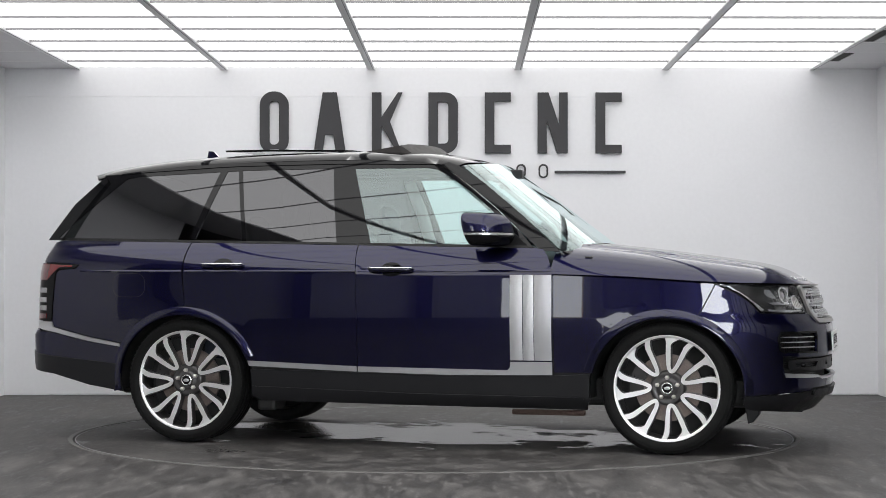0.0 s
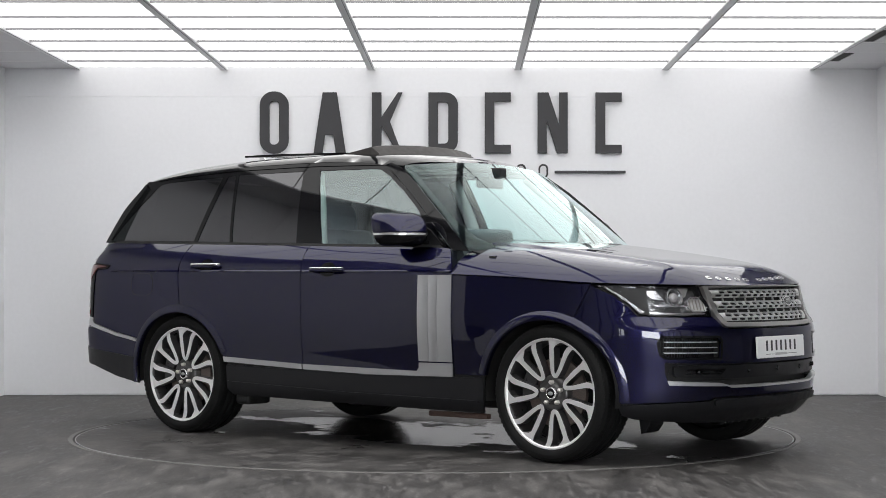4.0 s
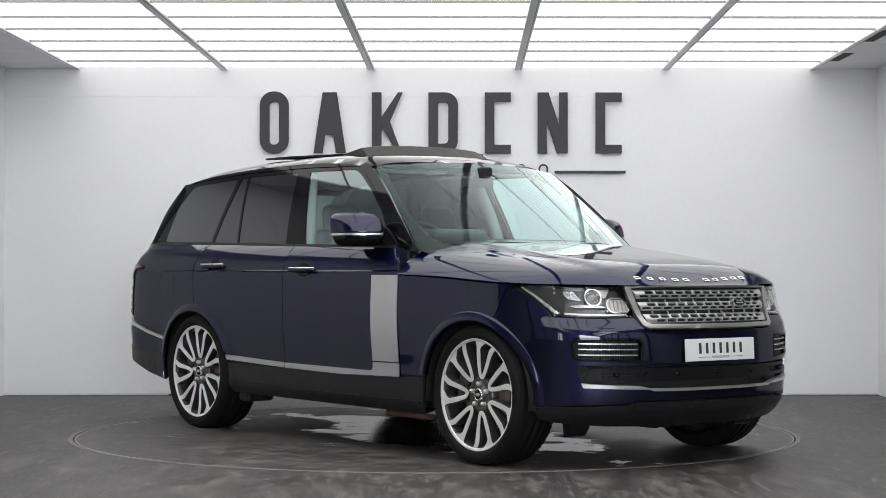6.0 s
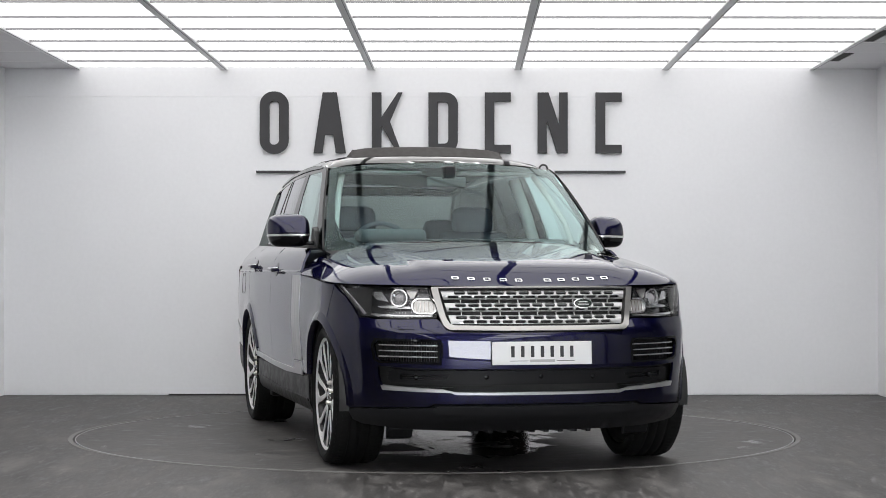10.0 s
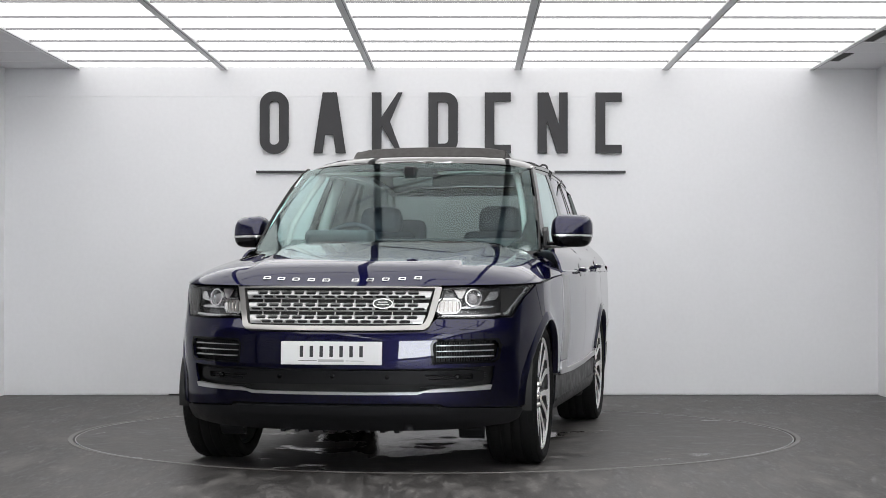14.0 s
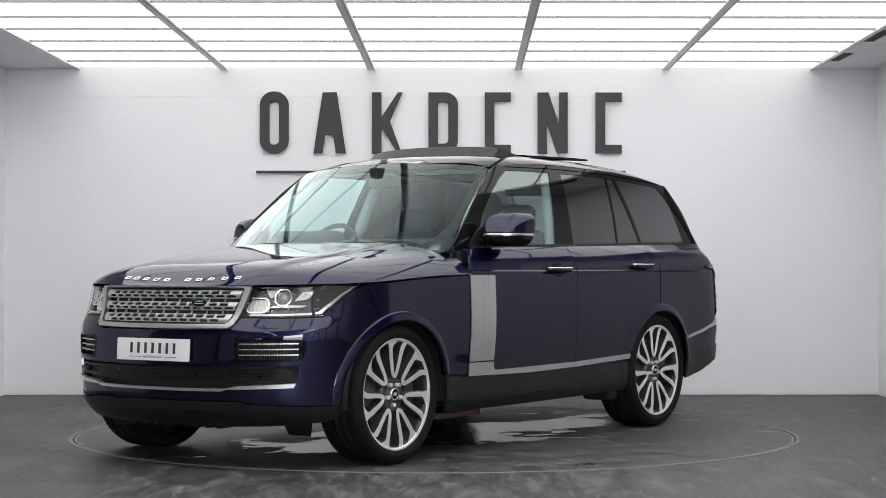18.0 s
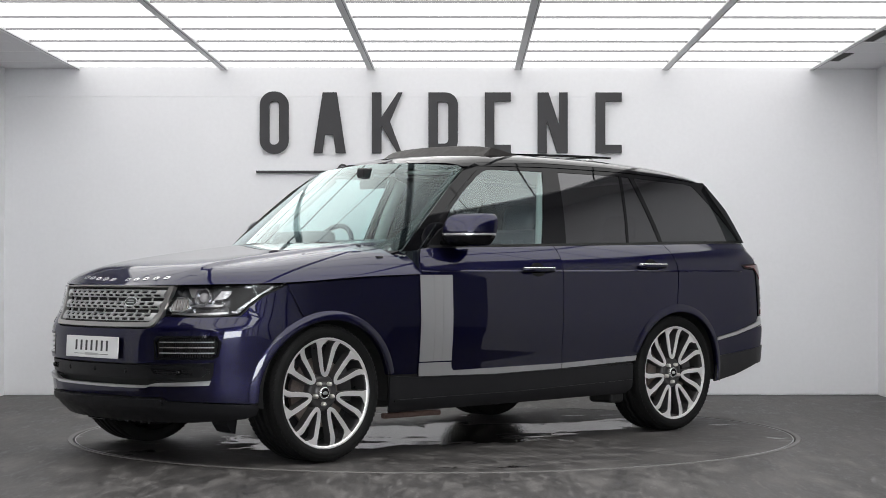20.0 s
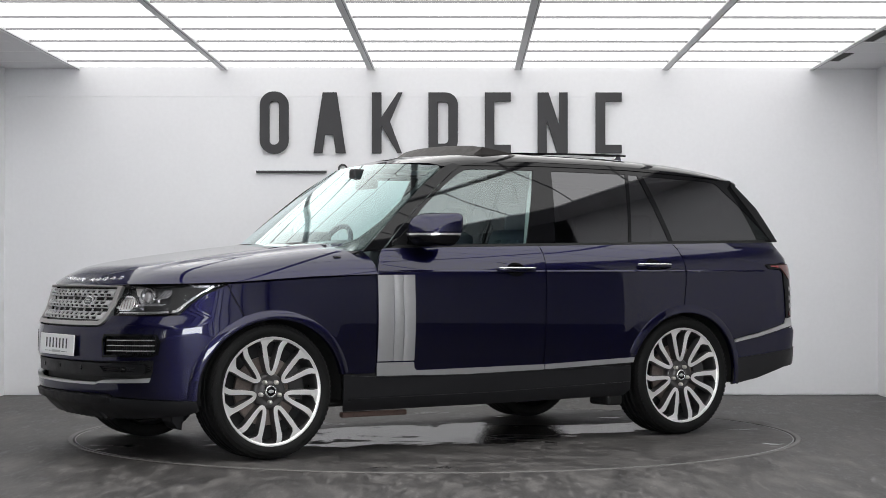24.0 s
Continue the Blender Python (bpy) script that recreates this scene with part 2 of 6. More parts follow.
def booth():
    back = slab("wall_back", [(LEFT - 0.2, BACK + 0.012), (RIGHT + 0.2, BACK + 0.012), (RIGHT + 0.2, BACK + 0.2), (LEFT - 0.2, BACK + 0.2)], 0, CEIL + 0.3, M["wall"], "white painted board wall behind the turntable")
    cuts = [0.006, 2.498, CEIL]
    for z0, z1 in zip(cuts, cuts[1:]):
        part("wall_panel", box((LEFT, BACK, z0 + 0.0008), (RIGHT, BACK + 0.012, z1 - 0.0008)), M["wall"], back)
    for nm, x, w, end in (("wall_left", LEFT, -0.2, MOUTH_L), ("wall_right", RIGHT, 0.2, MOUTH_R)):
        slab(nm, [(skew(x, end), end), (x, BACK), (x + w, BACK), (skew(x, end) + w, end)], 0, CEIL + 0.3, M["wall"], "white painted side wall of the photo booth")
    # soffits beside the lit field
    for nm, xa, xb in (("ceiling_left", LEFT, -2.992), ("ceiling_right", 3.167, RIGHT)):
        slab(nm, [(skew(xa, FRONT), FRONT), (skew(xb, FRONT), FRONT), (xb, BACK), (xa, BACK)], CEIL, CEIL + 0.12, M["soffit"], "white boarded ceiling strip beside the light panels")
    slab("ceiling", [(skew(LEFT, FRONT) - 0.2, FRONT), (skew(RIGHT, FRONT) + 0.2, FRONT), (RIGHT + 0.2, BACK + 0.2), (LEFT - 0.2, BACK + 0.2)], CEIL + 0.3, CEIL + 0.36, M["soffit"], "closed roof of the photo booth")
    # joints of the soffit boards and the long and cross bars of the grid
    rows = [BACK, 3.035, 2.37, 1.785, 1.10, 0.515] + [-0.178 - 0.645 * k for k in range(10)] + [FRONT]
    grid = tagged(new("ceiling_grid"), "grey metal grid of bars between the light panels", kind="structure")
    for x in (-2.992, -1.767, -0.532, 0.70, 1.938, 3.167):
        w = 0.033 if abs(x) < 2.5 else 0.022
        bm = box((-w, -(BACK - FRONT), -0.010), (w, 0, 0.03), 0.004, Matrix.Translation((x, BACK, CEIL)) @ Matrix(((1, 0.0172, 0, 0), (0, 1, 0, 0), (0, 0, 1, 0), (0, 0, 0, 1))))
        part("long_bar", bm, M["bar"], grid)
        bm = box((w * 0.45, -(BACK - FRONT), -0.012), (w * 0.45 + 0.004, 0, -0.009), 0, Matrix.Translation((x, BACK, CEIL)) @ Matrix(((1, 0.0172, 0, 0), (0, 1, 0, 0), (0, 0, 1, 0), (0, 0, 0, 1))))
        part("bar_groove", bm, M["thinbar"], grid)
    for y in rows[1:-1]:
        part("cross_bar", box((skew(-2.97, y), y - 0.006, CEIL - 0.004), (skew(3.15, y), y + 0.006, CEIL + 0.02)), M["thinbar"], grid)
    joint = bmesh.new()
    for y in rows[1:-1]:
        add_box(joint, (skew(LEFT, y) + 0.002, y - 0.002, CEIL - 0.002), (skew(-2.992, y) - 0.03, y + 0.002, CEIL + 0.01))
        add_box(joint, (skew(3.167, y) + 0.03, y - 0.002, CEIL - 0.002), (skew(RIGHT, y) - 0.002, y + 0.002, CEIL + 0.01))
    tagged(part("ceiling_joints", joint, M["bar"]), "fine joints between the ceiling boards", kind="structure")
    # lit panels; the unseen rows ahead of y = -3.4 are added fill light
    cols = (-2.992, -1.767, -0.532, 0.70, 1.938, 3.167)
    for x0, x1 in zip(cols, cols[1:]):
        for y1, y0 in zip(rows, rows[1:]):
            if y1 - y0 < 0.05:
                continue
            bm = bmesh.new()
            for z in (CEIL + 0.012, CEIL + 0.024):
                vs = [bm.verts.new((skew(x, y), y, z)) for x, y in ((x0 + 0.018, y0 + 0.004), (x1 - 0.018, y0 + 0.004), (x1 - 0.018, y1 - 0.004), (x0 + 0.018, y1 - 0.004))]
                bm.faces.new(vs)
            bm.verts.ensure_lookup_table()
            for i in range(4):
                bm.faces.new((bm.verts[i], bm.verts[(i + 1) % 4], bm.verts[4 + (i + 1) % 4], bm.verts[4 + i]))
            bmesh.ops.recalc_face_normals(bm, faces=bm.faces)
            p = part("light_panel", bm, M["panel"])
            tagged(p, "glowing white ceiling light panel set in a metal grid", "ceiling light", "light panels of the booth ceiling")
    # two black slots in the right-hand soffit
    for ya, yb in ((1.10, 1.72), (2.44, 2.96)):
        vent = new("ceiling_vent")
        tagged(vent, "long black slot vent in the white ceiling strip", "vent", "ceiling vents")
        vent.location = (skew(3.235, (ya + yb) / 2), (ya + yb) / 2, CEIL)
        L = (yb - ya) / 2
        part("slot", box((-0.035, -L, -0.003), (0.035, L, 0.02)), M["black"], vent)
        part("frame", box((0.035, -L, -0.006), (0.043, L, 0.02)), M["thinbar"], vent)


def sign():
    """Seven dark upright shapes on the wall, two thin bars and a row of small marks under them."""
    y0 = BACK - 0.035
    K = 211.13                      # scale of the wall's plane
    X = lambda u: (u - 769.0) / K + 0.0
    Z = lambda v: 1.2231 - (v - 441.0) / K

    def oblong(u0, v0, u1, v1, r, right_only=False):
        pts, n = [], 8
        for cx, cy, a0 in ((u1 - r, v0 + r, -90), (u1 - r, v1 - r, 0), (u0 + r, v1 - r, 90), (u0 + r, v0 + r, 180)):
            if right_only and a0 >= 90:
                pts.append((u0, v1) if a0 == 90 else (u0, v0))
                continue
            for i in range(n + 1):
                a = radians(a0 + 90 * i / n)
                pts.append((cx + r * math.cos(a), cy + r * math.sin(a)))
        return pts

    T, B = 164.5, 272.0
    bracket = lambda u: [(u, T), (u + 46, T), (u + 46, T + 16), (u + 17, T + 16), (u + 17, B - 15), (u + 46, B - 15), (u + 46, B), (u, B)]
    shapes = [
        (oblong(460, 163, 511, 273, 24), [oblong(477, 180, 494, 257, 8)]),
        ([(571, T), (596, T), (612, B), (594, B), (590, 240), (575, 240), (571, B), (555, B)], []),
        ([(658, T), (675, T), (675, 208), (704, T), (712, T), (690, 216), (711, B), (703, B), (675, 224), (675, B), (658, B)], []),
        (oblong(758, T, 810, B, 22, True), [oblong(775, T + 17, 793, B - 17, 7, True)]),
        (bracket(857.5), []),
        ([(951, T), (970, T), (989, 222), (989, T), (1004, T), (1004, B), (985, B), (967, 214), (967, B), (951, B)], []),
        (bracket(1053.5), []),
    ]
    for o, h in shapes:
        flip = lambda loop: [(X(a), Z(b)) for a, b in loop]
        bm = prism(flip(o), -0.035, lambda a, b, d: (a, BACK - 0.004 + d, b), [flip(q) for q in h], 0.002)
        tagged(part("sign_shape", bm, M["sign"]), "charcoal raised upright shape mounted on the white wall", "sign", "raised shapes of the wall sign")
    for u0, u1 in ((453.5, 578), (981, 1106.5)):
        bm = box((X(u0), BACK - 0.03, Z(307.4)), (X(u1), BACK - 0.004, Z(302.8)), 0.001)
        tagged(part("sign_bar", bm, M["sign"]), "thin charcoal raised bar on the white wall", "sign", "thin bars of the wall sign")
    # the small line between the bars: plain marks
    for i in range(10):
        u = 598 + i * 39.4
        bm = prism([(X(a), Z(b)) for a, b in oblong(u, 291, u + 17, 316, 8)], -0.012, lambda a, b, d: (a, BACK - 0.004 + d, b), [[(X(a), Z(b)) for a, b in oblong(u + 3, 294, u + 14, 313, 5.4)]])
        tagged(part("sign_mark", bm, M["sign"]), "small thin charcoal ring shape on the wall", "sign", "small marks of the wall sign")


def floors():
    R = 2.3
    hole = [(R * math.cos(2 * math.pi * i / 160), R * math.sin(2 * math.pi * i / 160)) for i in range(160)]
    bm = prism([(-SHED_X, SHED_FRONT), (SHED_X, SHED_FRONT), (SHED_X, BACK + 0.2), (-SHED_X, BACK + 0.2)], -0.12, lambda a, b, d: (a, b, d), [hole])
    tagged(part("floor", bm, M["floor"]), "dark grey streaked vinyl floor with scuffs", kind="structure")
    slab("floor_pit", [(-2.6, -2.6), (2.6, -2.6), (2.6, 2.6), (-2.6, 2.6)], -0.2, -0.121, M["black"], "dark pit under the turntable")
    vs, fs = lathe([(R - 0.001, -0.1), (R - 0.001, 0.001), (R - 0.004, 0.004), (R - 0.030, 0.004), (R - 0.033, 0.001), (R - 0.033, -0.1)], 160, "z")
    tagged(part("floor_ring", mesh_of("floor_ring", vs, fs, M["ring"], False)), "worn steel rim round the turntable", kind="structure")
    disc = new("turntable")
    tagged(disc, "round turntable flush with the floor, grey vinyl with wet patches", "turntable")
    r = R - 0.045
    vs, fs = lathe([(r, -0.1), (r, -0.001), (r - 0.004, 0.0)], 160, "z")
    k = len(vs)
    vs.append((0, 0, 0))
    fs += [(k, 3 * i + 2, 3 * ((i + 1) % 160) + 2) for i in range(160)]
    part("top", mesh_of("top", vs, fs, M["disc"]), M["disc"], disc)
    vs, fs = lathe([(r + 0.001, -0.08), (r + 0.001, 0.0015), (r - 0.006, 0.0015), (r - 0.006, -0.05)], 160, "z")
    part("edge_strip", mesh_of("edge_strip", vs, fs, M["thinbar"]), M["thinbar"], disc)
    return disc


def shed():
    """The hall behind the camera: grey walls, portal frames, roof lights and an open bright doorway."""
    X, Z, F = SHED_X, SHED_Z, SHED_FRONT
    slab("wall_shed_right", [(X, F), (X, BACK + 0.2), (X + 0.2, BACK + 0.2), (X + 0.2, F)], 0, Z, M["shedwhite"], "grey painted wall of the hall")
    for ya, yb, z0 in ((F, -21.5, 0), (-21.5, -17.6, 3.2), (-17.6, BACK + 0.2, 0)):
        slab("wall_shed_left", [(-X, ya), (-X, yb), (-X - 0.2, yb), (-X - 0.2, ya)], z0, Z, M["shedwall"], "grey clad wall of the hall")
    # wall round the booth's mouth
    slab("wall_fascia", [(-X, FRONT + 0.02), (X, FRONT + 0.02), (X, FRONT + 0.2), (-X, FRONT + 0.2)], CEIL + 0.36, Z, M["shedwall"], "grey wall above the booth opening")
    slab("wall_flank_left", [(-X, MOUTH_L + 0.02), (skew(LEFT, MOUTH_L) - 0.2, MOUTH_L + 0.02), (skew(LEFT, MOUTH_L) - 0.2, MOUTH_L + 0.2), (-X, MOUTH_L + 0.2)], 0, CEIL + 0.36, M["shedwall"], "grey wall beside the booth opening")
    slab("wall_flank_right", [(skew(RIGHT, MOUTH_R) + 0.2, MOUTH_R + 0.02), (X, MOUTH_R + 0.02), (X, MOUTH_R + 0.2), (skew(RIGHT, MOUTH_R) + 0.2, MOUTH_R + 0.2)], 0, CEIL + 0.36, M["shedwall"], "grey wall beside the booth opening")
    # front wall with an open doorway, and a second door in the left wall
    d0, d1, dz = -1.7, 6.6, 4.5
    for a, b, z0, z1 in ((-X, d0, 0, Z), (d1, X, 0, Z), (d0, d1, dz, Z), (d0, d1, 0, 0.35)):
        slab("wall_front", [(a, F - 0.2), (b, F - 0.2), (b, F), (a, F)], z0, z1, M["shedwall"], "grey clad front wall of the hall")
    slab("backdrop", [(d0 - 3, F - 2.0), (d1 + 3, F - 2.0), (d1 + 3, F - 1.9), (d0 - 3, F - 1.9)], -0.1, 6, M["daylight"], "bright sky beyond the open doorway")
    slab("backdrop_left", [(-X - 2.0, -25), (-X - 1.9, -25), (-X - 1.9, -15), (-X - 2.0, -15)], -0.1, 5, M["daylight_side"], "bright sky beyond the side door")
    # roof with strips of roof light between the frames
    step = 3.4
    y = F
    k = 0
    while y < FRONT:
        y1 = min(y + step, FRONT)
        for xa, xb, lit in ((-X, -5.2, 0), (-5.2, -4.4, 1), (-4.4, 4.0, 0), (4.0, 7.4, 1), (7.4, X, 0)):
            slab("roof_light" if lit else "roof", [(xa, y), (xb, y), (xb, y1), (xa, y1)], Z, Z + 0.08, M["skylight"] if lit else M["shedroof"],
                 "bright translucent roof light of the hall" if lit else "dark sheet roof of the hall")
        bm = box((-X, y - 0.1, Z - 0.35), (X, y + 0.1, Z - 0.002))
        add_box(bm, (-X + 0.002, y - 0.1, 0), (-X + 0.3, y + 0.1, Z - 0.35))
        add_box(bm, (X - 0.3, y - 0.1, 0), (X - 0.002, y + 0.1, Z - 0.35))
        tagged(part("portal_frame", bm, M["steel"]), "dark steel portal frame of the hall", kind="structure")
        y += step
    slab("roof_rear", [(-X, FRONT), (X, FRONT), (X, BACK + 0.2), (-X, BACK + 0.2)], Z, Z + 0.08, M["shedroof"], "dark sheet roof over the booth")
    slab("wall_rear", [(-X, BACK + 0.2), (X, BACK + 0.2), (X, BACK + 0.4), (-X, BACK + 0.4)], 0, Z + 0.08, M["shedwall"], "grey rear wall of the hall")


def cable():
    """A dark cable lying along the foot of the wall."""
    pts = [(-2.22 + 0.12 * k, BACK - 0.03 - 0.008 * math.sin(k * 1.3), 0.007) for k in range(16)]
    tagged(part("cable", tube_mesh("cable", pts, 0.007, M["black"])), "thin black cable lying along the foot of the wall", "cable")


booth()
cable()
sign()
turntable = floors()
shed()

# ---- the car: surfaces ----
def spline(xs, ys):
    """A smooth curve through points, level where they turn."""
    xs, ys = np.array(xs, float), np.array(ys, float)
    h, d = np.diff(xs), np.diff(ys) / np.diff(xs)
    m = np.concatenate([[d[0]], np.where(d[:-1] * d[1:] > 0, 2 * d[:-1] * d[1:] / np.where(d[:-1] + d[1:] == 0, 1, d[:-1] + d[1:]), 0), [d[-1]]])

    def f(x):
        x = np.clip(np.asarray(x, float), xs[0], xs[-1])
        i = np.clip(np.searchsorted(xs, x) - 1, 0, len(h) - 1)
        t = (x - xs[i]) / h[i]
        return ((2 * t**3 - 3 * t**2 + 1) * ys[i] + (t**3 - 2 * t**2 + t) * h[i] * m[i] + (3 * t**2 - 2 * t**3) * ys[i + 1] + (t**3 - t**2) * h[i] * m[i + 1])
    return f


AXLE, HUBZ, ARCH = 1.461, 0.374, 0.398
XF0, XR0 = 1.25, -1.55
NP, NQ = 4.0, 2.3          # the nose's roundness in plan
WIDE = spline([0.20, 0.26, 0.32, 0.42, 0.50, 0.60, 0.70, 0.78, 0.86, 0.93, 1.036, 1.050, 1.09, 1.13, 1.16, 1.19, 1.22], [0.88, 0.948, 0.966, 0.970, 0.974, 0.983, 0.9905, 0.9925, 0.9910, 0.9880, 0.9835, 0.979, 0.967, 0.945, 0.922, 0.886, 0.845])
NOSE = spline([0.18, 0.25, 0.32, 0.40, 0.50, 0.56, 0.60, 0.66, 0.70, 0.74, 0.76, 0.80, 0.88, 0.96, 1.02], [2.18, 2.25, 2.31, 2.327, 2.3305, 2.332, 2.3315, 2.3285, 2.3245, 2.314, 2.301, 2.274, 2.245, 2.222, 2.205])
TAIL = spline([0.25, 0.33, 0.45, 0.64, 0.70, 0.90, 1.10, 1.21], [-2.51, -2.60, -2.660, -2.665, -2.622, -2.618, -2.60, -2.565])
LEAN = spline([-2.5, -1.6, -1.0, 0.0, 0.9, 1.3], [0.957, 0.985, 0.996, 1.0, 0.997, 0.993])


def corner(p, q, length):
    a = np.linspace(0, math.pi / 2, 400)
    r, n = np.sin(a) ** (2 / p), np.cos(a) ** (2 / q)
    s = np.concatenate([[0], np.cumsum(np.hypot(np.diff(r) * length, np.diff(n) * 0.985))])
    return s, r, n


FS, FR, FN = corner(NP, NQ, 1.05)
RS, RR, RN = corner(11.0, 2.2, 1.05)
UC, UR = XF0 + FS[-1], XR0 - RS[-1]


def flank(u, z):
    """The lower body: u runs along the flank and wraps round nose and tail."""
    u, z = np.asarray(u, float), np.asarray(z, float)
    w = WIDE(z) * LEAN(u)
    r, n = np.interp(u - XF0, FS, FR), np.interp(u - XF0, FS, FN)
    rr, rn = np.interp(XR0 - u, RS, RR), np.interp(XR0 - u, RS, RN)
    x = np.where(u > XF0, XF0 + r * (NOSE(z) - XF0), np.where(u < XR0, XR0 + rr * (TAIL(z) - XR0), u))
    y = w * np.where(u > XF0, n, np.where(u < XR0, rn, 1.0))
    for ax in (AXLE, -AXLE):
        d = np.hypot(x - ax, z - HUBZ)
        d = d - 0.044 * ((x - ax) / np.maximum(d, 0.01)) ** 2
        y = y + 0.005 * np.exp(-(((d - ARCH - 0.01) / 0.06) ** 2)) * (z > 0.2)
    return np.stack([x, y, z], -1)


def around(s, z):
    """The nose: s is the signed way from its middle."""
    s = np.asarray(s, float)
    p = flank(UC - np.abs(s), z)
    p[..., 1] *= np.where(s < 0, -1, 1)
    return p


def ux(x, z):
    """The way u at which the flank reaches x."""
    if x > XF0:
        return XF0 + float(np.interp((x - XF0) / (NOSE(z) - XF0), FR, FS))
    if x < XR0:
        return XR0 - float(np.interp((x - XR0) / (TAIL(z) - XR0), RR, RS))
    return x


def sy(y, z):
    """The signed way s at which the nose reaches y."""
    n = abs(y) / float(WIDE(z) * LEAN(1.3))
    return math.copysign(UC - XF0 - float(np.interp(-n, -FN, FS)), y)


BELT = lambda x: 1.192 - 0.0195 * (np.asarray(x, float) + 0.4)
ROOFC = spline([-2.40, -2.30, -2.05, -1.62, -1.0, -0.5, -0.1, 0.11, 0.27], [1.635, 1.676, 1.726, 1.768, 1.790, 1.793, 1.778, 1.748, 1.705])
GTAPER = spline([-2.5, -2.2, -1.8, -1.3, -0.6, 0.1, 0.5, 0.9], [0.83, 0.887, 0.935, 0.972, 1.0, 1.0, 0.995, 0.98])


def cabin(x, z):
    """The cabin's side: glass and pillars, leaning in."""
    x, z = np.asarray(x, float), np.asarray(z, float)
    h = z - 1.19
    y = (0.862 - 0.20 * h - 0.208 * h * h) * GTAPER(x)
    return np.stack([x, y, z + 0 * x], -1)


def roof_at(x, y):
    x, y = np.asarray(x, float), np.asarray(y, float)
    e = np.abs(y) / (0.714 * GTAPER(x))
    return np.stack([x, y, ROOFC(x) - 0.040 * e**2 - 0.045 * e**8], -1)


def screen(y, z):
    """The windscreen, bowed in plan."""
    y, z = np.asarray(y, float), np.asarray(z, float)
    h = (z - 1.16) / 0.56
    w = np.abs(y) / (0.862 - 0.30 * (z - 1.19))
    x = 1.035 - 0.752 * h + 0.02 * h * (1 - h) - (0.155 + 0.065 * (1 - h) ** 2) * w ** 2.6
    return np.stack([x, y, z + 0 * y], -1)


SHUT = spline([0.6, 0.81, 1.2, 1.72, 2.0, 2.3], [1.018, 1.014, 0.998, 0.968, 0.960, 0.958])
CROWN = spline([0.6, 1.0, 1.2, 1.5, 1.75, 1.93, 1.99, 2.04, 2.10, 2.165, 2.23], [1.225, 1.196, 1.175, 1.138, 1.104, 1.077, 1.066, 1.051, 1.029, 0.999, 0.962])


def bonnet_z(x, y):
    r = np.clip((x - XF0) / (NOSE(0.97) - XF0), 0, 1.2)
    i = np.clip(r**NP + (np.abs(y) / 0.988) ** NQ, 0, 0.9996)
    k = (np.abs(y) / 0.988) ** NQ
    lift = 0.014 * (1 / (1 + np.exp((np.abs(y) - 0.56 - 0.06 * (1.6 - x)) / 0.014)) - 0.5) * np.clip((2.12 - x) / 0.3, 0, 1)
    return SHUT(x) + (CROWN(x) + lift - SHUT(x)) * (1 - i**3.4) ** 0.8 * (1 - 0.34 * np.clip(k, 0, 1) ** 1.5)


# ---- panel builder ----
def inset(loop, d):
    """Draw an outline in by d on all sides."""
    p = np.array(loop, float)
    area = 0.5 * np.sum(p[:, 0] * np.roll(p[:, 1], -1) - np.roll(p[:, 0], -1) * p[:, 1])
    e = np.roll(p, -1, 0) - p
    e /= np.maximum(np.linalg.norm(e, axis=1, keepdims=True), 1e-9)
    n = np.stack([-e[:, 1], e[:, 0]], 1) * (1 if area > 0 else -1)
    m = n + np.roll(n, 1, 0)
    m /= np.maximum(np.sum(m * n, 1, keepdims=True), 0.3)
    return [tuple(q) for q in p + m * d]


def normals(surf, a, b):
    e = 1e-4
    da, db = surf(a + e, b) - surf(a - e, b), surf(a, b + e) - surf(a, b - e)
    n = np.cross(da, db)
    n /= np.maximum(np.linalg.norm(n, axis=1, keepdims=True), 1e-12)
    c = surf(a, b) - np.array([0, 0, 0.7])
    c[:, 0] *= 0.35
    s = np.sign(np.sum(n * c, 1))
    return n * np.where(s == 0, 1, s)[:, None]


